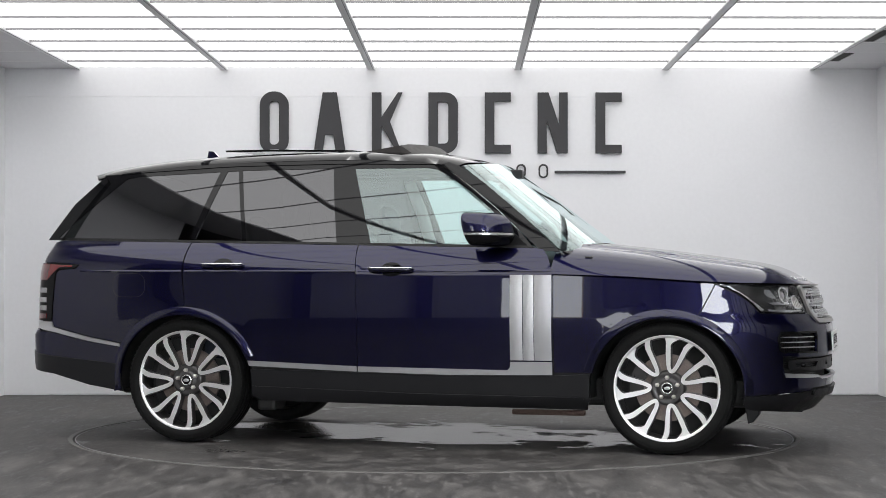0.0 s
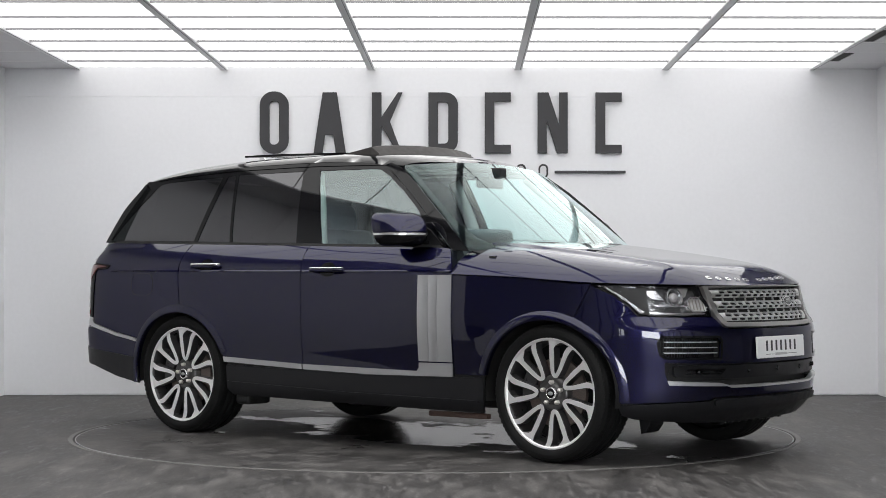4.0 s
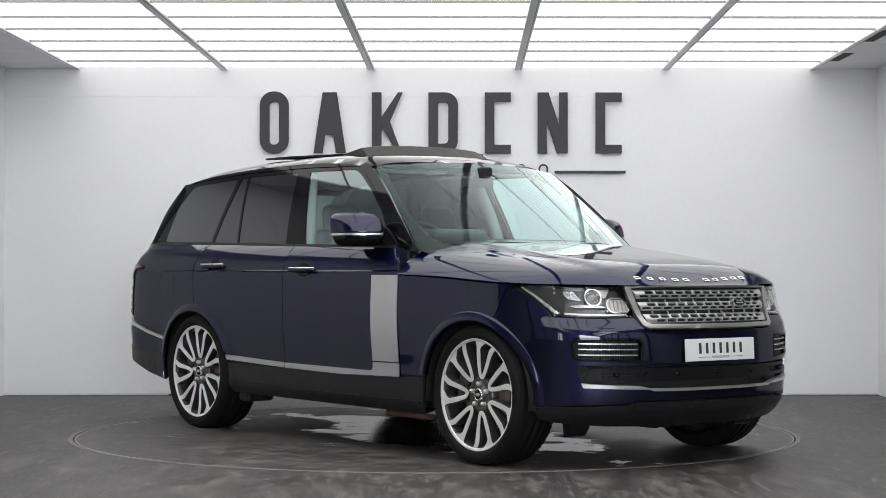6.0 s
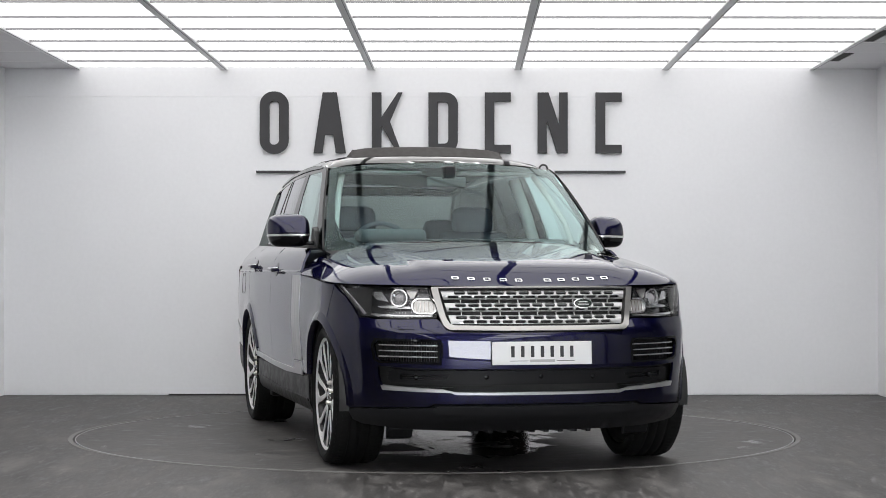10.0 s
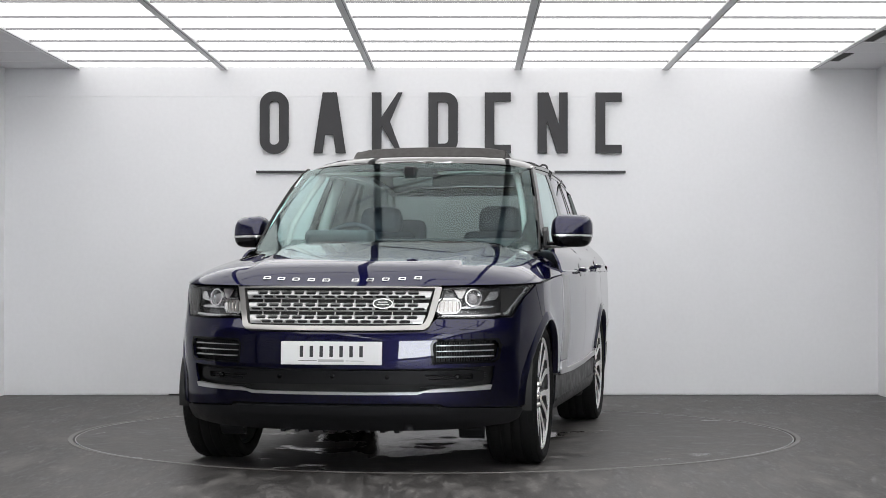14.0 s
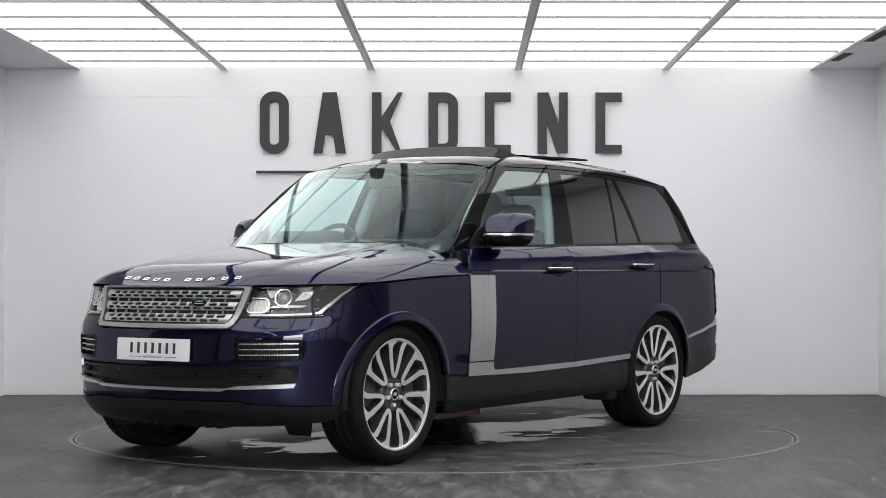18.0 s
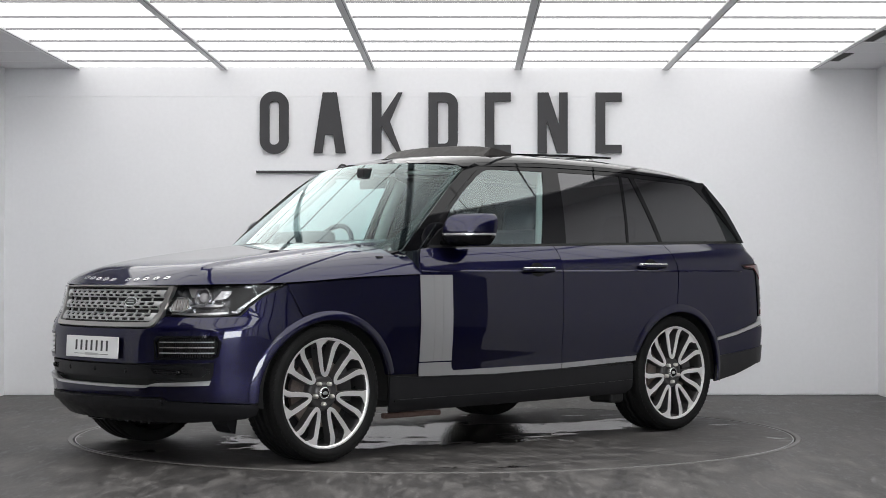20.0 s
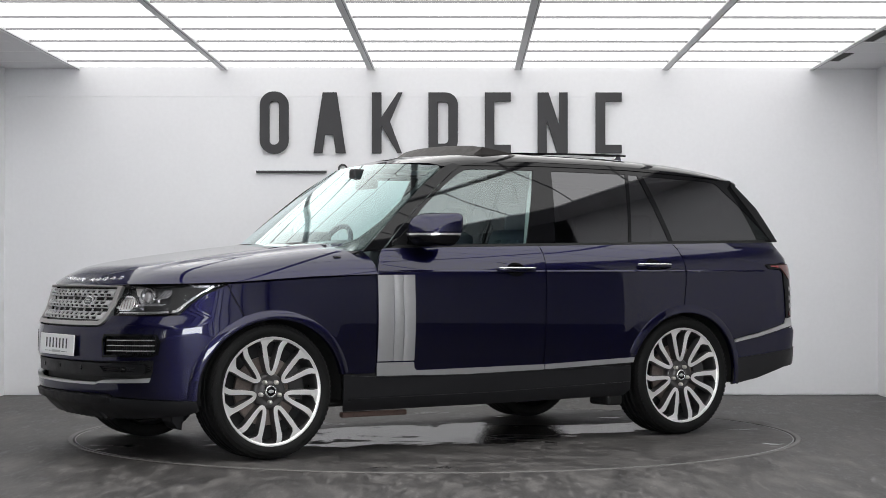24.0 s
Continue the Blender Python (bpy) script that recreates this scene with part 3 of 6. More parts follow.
def panel(name, outline, surf, mat, parent, label="", side=1, step=0.05, depth=0.012, gap=0.0022, holes=(), out=0.0, step2=None):
    """A shell cut to an outline on a surface, with turned-in edges. side -1: mirrored to the right."""
    bm = bmesh.new()
    edges = []
    for k, loop in enumerate((outline, *holes)):
        loop = inset(loop, gap) if k == 0 and gap else loop
        vs = [bm.verts.new((a, b, 0)) for a, b in loop]
        edges += [bm.edges.new((vs[i], vs[(i + 1) % len(vs)])) for i in range(len(vs))]
    bmesh.ops.triangle_fill(bm, edges=edges, use_beauty=False)
    bmesh.ops.dissolve_limit(bm, angle_limit=0.01, verts=[], edges=[e for e in bm.edges if not e.is_boundary])
    co = np.array([v.co for v in bm.verts])
    for ax, st in ((0, step), (1, step2 or step)):
        lo, hi = co[:, ax].min(), co[:, ax].max()
        n = max(1, int(math.ceil((hi - lo) / st)))
        for i in range(1, n):
            c = [0, 0, 0]
            c[ax] = lo + (hi - lo) * i / n
            d = [0, 0, 0]
            d[ax] = 1
            bmesh.ops.bisect_plane(bm, geom=list(bm.verts) + list(bm.edges) + list(bm.faces), dist=1e-6, plane_co=c, plane_no=d)
    bmesh.ops.triangulate(bm, faces=[f for f in bm.faces if len(f.verts) > 4])
    bm.verts.index_update()
    bm.verts.ensure_lookup_table()
    ab = np.array([v.co[:2] for v in bm.verts])
    P, N = surf(ab[:, 0], ab[:, 1]), normals(surf, ab[:, 0], ab[:, 1])
    P = P + N * out
    faces = [[v.index for v in f.verts] for f in bm.faces]
    rim = [(e.verts[0].index, e.verts[1].index) for e in bm.edges if e.is_boundary]
    bm.free()
    if side < 0:
        P[:, 1] *= -1
        N[:, 1] *= -1
    fixed = []
    for f in faces:
        g = np.cross(P[f[1]] - P[f[0]], P[f[2]] - P[f[0]])
        fixed.append(f if g @ N[f[0]] > 0 else f[::-1])
    faces = fixed
    owner = {}
    for f in faces:
        for i in range(len(f)):
            owner[(f[i], f[(i + 1) % len(f)])] = True
    verts = [tuple(p) for p in P]
    nn = [tuple(n) for n in N]
    back = {}

    def twin(i):
        if i not in back:
            back[i] = len(verts)
            verts.append(tuple(P[i] - N[i] * depth))
        return back[i]

    top = {}

    def dup(i):
        if i not in top:
            top[i] = len(verts)
            verts.append(tuple(P[i]))
        return top[i]
    skirt = []
    for a, b in rim:
        if (a, b) not in owner:
            a, b = b, a
        skirt.append((dup(b), dup(a), twin(a), twin(b)))
    me = bpy.data.meshes.new(name)
    me.from_pydata(verts, [], faces + skirt)
    me.polygons.foreach_set("use_smooth", [True] * len(me.polygons))
    cust = []
    for f in faces:
        cust += [nn[i] for i in f]
    cust += [(0, 0, 0)] * (4 * len(skirt))
    me.normals_split_custom_set(cust)
    me.materials.append(mat)
    return part(name, me, mat, parent, label)


def arc(cx, cz, r, a0, a1, n=24):
    return [(cx + r * math.cos(radians(a0 + (a1 - a0) * i / n)), cz + r * math.sin(radians(a0 + (a1 - a0) * i / n))) for i in range(n + 1)]


def on_flank(pts):
    return [(ux(x, z), z) for x, z in pts]


def on_nose(pts):
    return [(sy(y, z), z) for y, z in pts]


def both(pts):
    """An outline given for y > 0, from the middle outwards and back, closed by its mirror."""
    return pts + [(-a, b) for a, b in reversed(pts) if abs(a) > 1e-6]


def dense(pts, n=6, closed=False):
    out = []
    m = len(pts) if closed else len(pts) - 1
    for i in range(m):
        a, b = np.array(pts[i]), np.array(pts[(i + 1) % len(pts)])
        out += [tuple(a + (b - a) * k / n) for k in range(n)]
    return out if closed else out + [pts[-1]]


def rounded(y0, z0, y1, z1, r, n=5):
    out = []
    for cx, cz, a in ((y1 - r, z1 - r, 0), (y0 + r, z1 - r, 90), (y0 + r, z0 + r, 180), (y1 - r, z0 + r, 270)):
        out += [(cx + r * math.cos(radians(a + 90 * i / n)), cz + r * math.sin(radians(a + 90 * i / n))) for i in range(n + 1)]
    return out


# ---- car materials ----
def paint_mat(name, dark, light):
    m = base_mat(name, dark, 0.42, 1.0, 0.0, 0.0)
    bsdf = m.node_tree.nodes["Principled BSDF"]
    bsdf.inputs["Specular IOR Level"].default_value = 0.0
    bsdf.inputs["Specular Tint"].default_value = (0.12, 0.13, 0.40, 1)
    fl = tex(m, "ShaderNodeTexNoise", 900.0, Detail=2.0)
    plug(m, "Base Color", mixed(m, dark, light, ramp(m, fl.outputs[0], [(0.35, (0, 0, 0)), (0.75, (1, 1, 1))])))
    lacquer(m, 0.054, 2.2, 0.012, 1.8)
    return m


M["paint"] = paint_mat("navy_metallic_paint", (0.0048, 0.0046, 0.0195), (0.0155, 0.0148, 0.066))
M["gloss"] = lacquer(base_mat("gloss_black", (0.005, 0.005, 0.006), 0.4, 0, 0.0, 0.0), 0.025, 2.2)
M["pillar"] = lacquer(base_mat("black_pillar_film", (0.005, 0.005, 0.006), 0.4, 0, 0, 0.0), 0.030, 1.8, 0.03, 1.8)
M["plastic"] = grained("dark_grey_plastic", (0.011, 0.011, 0.0125), 0.40, 300, 0.1, 0.2)
M["plastic"].node_tree.nodes["Principled BSDF"].inputs["Specular IOR Level"].default_value = 0.3
M["beam"] = grained("satin_black_beam", (0.007, 0.007, 0.008), 0.45, 300, 0.1, 0.1)
M["beam"].node_tree.nodes["Principled BSDF"].inputs["Specular IOR Level"].default_value = 0.2
M["rust"] = grained("rusty_steel_rail", (0.085, 0.050, 0.040), 0.7, 60, 0.3, 0.3)
M["rubber"] = grained("black_rubber_seal", (0.012, 0.012, 0.012), 0.6, 200, 0.1, 0.1)
M["chrome"] = base_mat("bright_chrome", (0.85, 0.85, 0.86), 0.10, 0.8)
M["satin"] = grained("satin_silver_trim", (0.56, 0.56, 0.57), 0.40, 250, 0.03, 0.0, metal=0.85)
M["gframe"] = grained("satin_grille_frame", (0.42, 0.41, 0.40), 0.38, 250, 0.03, 0.0, metal=0.9)
M["grille"] = grained("silver_grille_paint", (0.52, 0.52, 0.525), 0.32, 250, 0.05, 0.03, metal=0.6)
M["glass"] = glass_mat("clear_windscreen_glass", (0.78, 0.95, 0.94), 0.003, 1.85, 4.6)
M["sideglass"] = glass_mat("clear_side_glass", (0.78, 0.96, 0.945), 0.17)
M["privacy"] = glass_mat("dark_privacy_glass", (0.05, 0.05, 0.053), 0.112)
M["rearglass"] = glass_mat("tinted_rear_glass", (0.22, 0.24, 0.235), 0.08)
M["inside"] = glass_mat("clear_inner_face", (0.995, 0.995, 0.995), 0.0, 0.0)
M["lens"] = glass_mat("clear_lamp_lens", (0.975, 0.978, 0.98), 0.015, 0.8)
M["bowl"] = base_mat("dark_lamp_bowl", (0.15, 0.15, 0.155), 0.22, 0.7)
M["reflector"] = base_mat("silver_reflector", (0.56, 0.55, 0.54), 0.28, 0.7)
M["guide"] = base_mat("grey_light_guide", (0.72, 0.72, 0.73), 0.22, 0.85)
M["amber"] = base_mat("pale_amber_lens", (0.62, 0.58, 0.55), 0.15, 0.6)
M["redlens"] = base_mat("red_lamp_lens", (0.14, 0.007, 0.009), 0.12, 0, 1.0)
M["greylens"] = base_mat("grey_lamp_lens", (0.30, 0.29, 0.30), 0.12, 0, 1.0)
M["tyre"] = grained("black_tyre_rubber", (0.007, 0.007, 0.007), 0.7, 120, 0.2, 0.3)
M["tyre"].node_tree.nodes["Principled BSDF"].inputs["Specular IOR Level"].default_value = 0.2
M["rimcut"] = grained("machined_alloy_face", (0.93, 0.92, 0.91), 0.40, 300, 0.03, 0.0, metal=0.75)
M["rimdark"] = grained("grey_alloy_paint", (0.055, 0.053, 0.054), 0.35, 300, 0.1, 0.05, metal=0.4)
M["hubgrey"] = grained("satin_grey_hub", (0.085, 0.082, 0.082), 0.35, 300, 0.08, 0.03, metal=0.6)
M["disc_iron"] = grained("brown_brake_disc", (0.26, 0.215, 0.195), 0.4, 120, 0.25, 0.1, metal=0.7)
M["leather"] = grained("navy_leather", (0.026, 0.032, 0.048), 0.42, 90, 0.15, 0.25)
M["bronze"] = base_mat("bronze_wheel_nut", (0.80, 0.77, 0.73), 0.3, 0.8)
M["rooflining"] = grained("dark_headlining", (0.075, 0.080, 0.084), 0.85, 90, 0.1, 0.1)
M["trim"] = grained("pale_grey_headlining", (0.50, 0.52, 0.50), 0.8, 90, 0.05, 0.1)
M["dash"] = grained("dark_dashboard", (0.036, 0.046, 0.052), 0.5, 120, 0.1, 0.2)
M["plate"] = base_mat("white_plate", (0.82, 0.82, 0.82), 0.35)
M["plate_ink"] = base_mat("dark_plate_bars", (0.03, 0.03, 0.035), 0.5)
M["plate_grey"] = base_mat("grey_plate_bars", (0.45, 0.45, 0.45), 0.5)
M["badge"] = base_mat("dark_green_badge", (0.006, 0.018, 0.013), 0.25, 0, 0.6)

car = new("car")
tagged(car, "dark navy blue off-road car with silver side vents on the turntable", "car")


def wheel_cut(ax, a0, a1, n=24, r=ARCH):
    """The wheel opening's edge: a circle at the top, a little wider low down."""
    out = []
    for i in range(n + 1):
        t = radians(a0 + (a1 - a0) * i / n)
        q = r + 0.032 * math.cos(t) ** 2
        out.append((ax + q * math.cos(t), HUBZ + q * math.sin(t)))
    return out


def cut_angle(z):
    return math.degrees(math.asin((z - HUBZ) / (ARCH + 0.030)))


def body(side):
    tag = dict(side=side)
    ring = wheel_cut
    # wing
    lo = cut_angle(0.455)
    top = [(x, float(SHUT(x))) for x in np.linspace(1.735, 0.815, 14)]
    aw = math.degrees(math.atan2(0.775 - HUBZ, 0.155))
    wing = [(0.818, 0.455)] + ring(AXLE, 180 - lo, aw) + [(1.655, 0.81)] + top
    panel("front_wing", on_flank(wing), flank, M["paint"], car, **tag)
    # doors
    fd = [(-0.358, 0.462), (0.2, 0.45), (0.811, 0.445), (0.815, 0.75), (0.815, 1.0), (0.80, 1.07), (0.775, 1.13), (0.745, 1.165)] + [(x, float(BELT(x))) for x in np.linspace(0.7, -0.382, 8)] + [(-0.372, 1.05), (-0.362, 0.8)]
    panel("front_door", on_flank(fd), flank, M["paint"], car, **tag)
    ar = math.degrees(math.atan2(0.49 - HUBZ, 0.4))
    rd = [(-0.358, 0.462), (-0.362, 0.8), (-0.372, 1.05), (-0.382, float(BELT(-0.382)))] + [(x, float(BELT(x))) for x in np.linspace(-0.6, -1.462, 7)] + [(-1.474, 1.07), (-1.468, 0.95), (-1.44, ARCH + HUBZ + 0.001)] + ring(-AXLE, 86, ar)[1:] + [(-1.03, 0.487)]
    panel("rear_door", on_flank(rd), flank, M["paint"], car, **tag)
    # rear quarter, cut for its lamp
    q = [(-1.465, float(BELT(-1.465))), (-1.477, 1.07), (-1.471, 0.95), (-1.443, ARCH + HUBZ + 0.001)] + ring(-AXLE, 91, 151) + [(-1.90, 0.60), (-2.1, 0.635), (-2.35, 0.695), (-2.36, 0.72)]
    q += [(-2.335, 1.02), (-2.31, 1.045), (-2.2, 1.052), (-2.17, 1.078), (-2.35, 1.088), (-2.52, 1.09)]
    q += [(-2.545, 1.15), (-2.525, 1.212)] + [(x, float(BELT(x))) for x in np.linspace(-2.3, -1.6, 6)]
    panel("rear_quarter", on_flank(q), flank, M["paint"], car, **tag)
    # tail lamp
    tl = [(-2.36, 0.725), (-2.335, 1.02), (-2.31, 1.043), (-2.2, 1.05), (-2.172, 1.076), (-2.35, 1.086), (-2.53, 1.088), (-2.57, 0.9), (-2.57, 0.73)]
    lamp = panel("tail_lamp", on_flank(tl), flank, M["gloss"], car, "black-framed rear lamp with red and grey lenses", out=0.006, **tag)
    panel("red_lens", on_flank([(-2.40, 0.98), (-2.31, 1.055), (-2.22, 1.060), (-2.21, 1.072), (-2.36, 1.078), (-2.49, 1.08), (-2.5, 0.98)]), flank, M["redlens"], lamp, out=0.009, step=0.03, **tag)
    for z in (0.90, 0.84, 0.79, 0.74):
        panel("clear_lens" if z > 0.76 else "red_lens", on_flank([(-2.40, z), (-2.40, z + 0.035), (-2.5, z + 0.035), (-2.5, z)]), flank, M["greylens"] if z > 0.76 else M["redlens"], lamp, out=0.009, step=0.03, **tag)
    # satin strip and rear bumper
    panel("bumper_strip", on_flank(dense([(-1.885, 0.572), (-1.895, 0.597), (-2.1, 0.632), (-2.35, 0.692), (-2.36, 0.725), (-2.55, 0.725), (-2.56, 0.69), (-2.33, 0.655), (-2.1, 0.605)], 3, True)), flank, M["satin"], car, "satin silver strip along the rear bumper", out=0.004, **tag)
    a1 = cut_angle(0.30)
    rb = ring(-AXLE, 152.5, 180 - a1) + [(-2.1, 0.345), (-2.35, 0.41), (-2.56, 0.455), (-2.62, 0.64), (-2.56, 0.688), (-2.33, 0.653), (-2.1, 0.603)]
    panel("rear_bumper", on_flank(rb), flank, M["paint"], car, **tag)
    panel("bumper_cladding", on_flank([(-1.87, 0.30), (-1.885, 0.47), (-2.2, 0.50), (-2.62, 0.56), (-2.60, 0.44), (-2.35, 0.40), (-2.1, 0.335)]), flank, M["plastic"], car, "dark grey lower bumper", out=0.005, **tag)
    # sill, satin strip and vent blades
    sill = [(-1.03, 0.452), (-1.026, 0.30), (-0.98, 0.262), (0.0, 0.25), (0.9, 0.243), (1.01, 0.243), (1.024, 0.30), (1.024, 0.452), (0.812, 0.438), (0.2, 0.432), (-0.36, 0.442)]
    panel("sill", on_flank(sill), flank, M["plastic"], car, "dark grey sill cladding", **tag)
    panel("sill_ridge", on_flank([(-1.02, 0.335), (-1.02, 0.352), (0.0, 0.325), (0.99, 0.318), (0.99, 0.30), (0.0, 0.308)]), flank, M["plastic"], car, out=0.006, **tag)
    for pts in ([(-1.04, 0.468), (-1.05, 0.503), (-0.363, 0.478), (-0.361, 0.443)], [(-0.356, 0.443), (-0.358, 0.478), (0.545, 0.468), (0.560, 0.485), (0.563, 0.517), (0.811, 0.519), (0.811, 0.440), (0.2, 0.432)]):
        panel("side_strip", on_flank(pts), flank, M["satin"], car, "satin silver strip along the lower door", out=0.008, depth=0.012, **tag)
    vent = panel("side_vent", on_flank([(0.560, 0.521), (0.811, 0.521), (0.811, 1.016), (0.560, 1.018)]), flank, M["rubber"], car, "satin silver louvred side vent", out=-0.005, **tag)
    for a, b in ((0.564, 0.638), (0.642, 0.703), (0.707, 0.807)):
        panel("blade", [(a, 0.523), (b, 0.523), (b, 1.015), (a, 1.015)], lambda u, z, a=a, b=b: flank(u, z) + np.stack([0 * u, 0.004 * (1 - (u - a) / (b - a)) + 0.002 * np.sin(np.clip((u - a) / (b - a), 0, 1) * math.pi), 0 * u], -1), M["satin"], vent, step=0.012, step2=0.04, depth=0.012, gap=0.0008, out=0.004, **tag)
    # fuel flap line on the right
    if side < 0:
        loop = rounded(-1.935, 0.878, -1.72, 1.022, 0.055)
        hole = [(x, z) for x, z in rounded(-1.9325, 0.8805, -1.7225, 1.0195, 0.0525)]
        panel("fuel_flap", on_flank(loop), flank, M["black"], car, "fuel flap in the rear quarter", holes=[on_flank(hole)], out=0.0015, depth=0.003, gap=0, **tag)
    # fine crease along the doors and the rear quarter
    ridge = lambda u, z: flank(u, z) + np.stack([0 * u, 0.0055 * (1 - (z - 1.034) / 0.009), 0 * u], -1)
    for a, b in ((-0.356, 0.796), (-1.462, -0.372), (-2.16, -1.482)):
        panel("crease", [(ux(x, 1.038), z) for x, z in [(q, 1.034) for q in np.linspace(a, b, 9)] + [(q, 1.043) for q in np.linspace(b, a, 9)]], ridge, M["paint"], car, "navy crease along the flank", step=0.15, step2=0.004, depth=0.006, gap=0, **tag)
    # door handles
    for xa, xb, z in ((-0.285, -0.013, 1.043), (-1.347, -1.078, 1.068)):
        xm = (xa + xb) / 2
        h = new("door_handle")
        h.parent = car
        h["label"] = "chrome and navy door handle over a black recess"
        y = float(flank(xm, z)[1])
        bm = bmesh.new()
        n = 16
        prof = [(0.0, -0.013), (0.010, -0.012), (0.014, -0.004), (0.014, 0.006), (0.009, 0.013), (0.0, 0.014)]
        rows_ = []
        for i in range(n + 1):
            t = i / n
            x = xa + (xb - xa) * t
            off = 0.030 * (1 - abs(2 * t - 1) ** 6) + 0.002
            k = 1 - 0.35 * abs(2 * t - 1) ** 2
            rows_.append([bm.verts.new((x, side * (y + off + d), z + e * k)) for d, e in prof])
        for i in range(n):
            for j in range(len(prof) - 1):
                bm.faces.new((rows_[i][j], rows_[i + 1][j], rows_[i + 1][j + 1], rows_[i][j + 1]))
            bm.faces.new((rows_[i][-1], rows_[i + 1][-1], rows_[i + 1][0], rows_[i][0]))
        bm.faces.new(rows_[0]), bm.faces.new(rows_[-1])
        bmesh.ops.recalc_face_normals(bm, faces=bm.faces)
        part("grip", bm, M["paint"], h, smooth=True)
        part("chrome_strip", tube_mesh("chrome_strip", [(xa + (xb - xa) * i / n, side * (y + 0.030 * (1 - abs(2 * i / n - 1) ** 6) + 0.012), z + 0.012) for i in range(n + 1)], 0.0054, M["chrome"]), M["chrome"], h)
        cup = [(xm + 0.066 * math.cos(a), z + 0.002 + 0.042 * math.sin(a)) for a in np.linspace(0, 2 * math.pi, 28)[:-1]]
        panel("recess", on_flank(cup), flank, M["gloss"], h, out=0.0015, step=0.02, gap=0, side=side)
    # rolled lips round the wheel openings
    for ax, b0, b1 in ((AXLE, cut_angle(0.345), 180 - cut_angle(0.46)), (-AXLE, cut_angle(0.515), 180 - cut_angle(0.31))):
        prof = [(-0.001, -0.022), (-0.001, 0.010), (0.002, 0.0122), (0.008, 0.0120), (0.018, 0.0100), (0.030, 0.0068), (0.042, 0.0030), (0.048, 0.0006), (0.052, -0.002)]
        vs, fs, n = [], [], 48
        for k in range(n + 1):
            t = radians(b0 + (b1 - b0) * k / n)
            for d, off in prof:
                q = ARCH + 0.032 * math.cos(t) ** 2 + d
                x, z = ax + q * math.cos(t), HUBZ + q * math.sin(t)
                p = flank(ux(x, z), z)
                vs.append((float(p[0]), side * (float(p[1]) + off), z))
        m_ = len(prof)
        for k in range(n):
            for r_ in range(m_ - 1):
                q = k * m_ + r_
                f = (q, q + 1, q + m_ + 1, q + m_)
                fs.append(f if side < 0 else f[::-1])
        part("arch_lip", mesh_of("arch_lip", vs, fs, M["paint"], True), M["paint"], car, "navy rolled lip of the wheel opening")
    # wheel wells and inner shell
    for ax in (AXLE, -AXLE):
        vs, fs = [], []
        for i in range(25):
            a = radians(-8 + 196 * i / 24)
            for yy in (0.955, 0.55):
                q = ARCH + 0.004 + 0.032 * math.cos(a) ** 2
                vs.append((ax + q * math.cos(a), side * yy, HUBZ + q * math.sin(a)))
        fs = [(2 * i, 2 * i + 1, 2 * i + 3, 2 * i + 2) for i in range(24)] + [tuple(2 * i + 1 for i in range(25))]
        part("wheel_arch_liner", mesh_of("wheel_arch_liner", vs, fs, M["rubber"], False), M["rubber"], car)
    shell = [(x, z) for x, z in ([(-2.5, 0.42), (-2.1, 0.36), (-1.9, 0.32)] + [p for p in reversed(ring(-AXLE, -8, 188, 24, ARCH + 0.012))] + [(-1.0, 0.27), (1.0, 0.25)] + [p for p in reversed(ring(AXLE, -8, 188, 24, ARCH + 0.012))] + [(1.95, 0.30), (2.05, 0.5), (2.0, 0.95), (1.72, 0.95), (0.8, 1.0), (0.7, 1.15)] + [(x, float(BELT(x)) - 0.02) for x in np.linspace(0.5, -2.35, 12)] + [(-2.45, 1.0), (-2.5, 0.7)])]
    panel("inner_shell", on_flank(shell), flank, M["rubber"], car, "black inner body behind the panel gaps", out=-0.016, depth=0.004, step=0.12, **tag)


def inner_face(w):
    """Only the outer face of a pane mirrors; its inner face is clear."""
    me = w.data
    me.materials.append(M["inside"])
    mid = Vector((-0.6, 0.0, 1.1))
    for p in me.polygons:
        if p.normal.dot(p.center - mid) < 0:
            p.material_index = 1
    w.visible_shadow = False


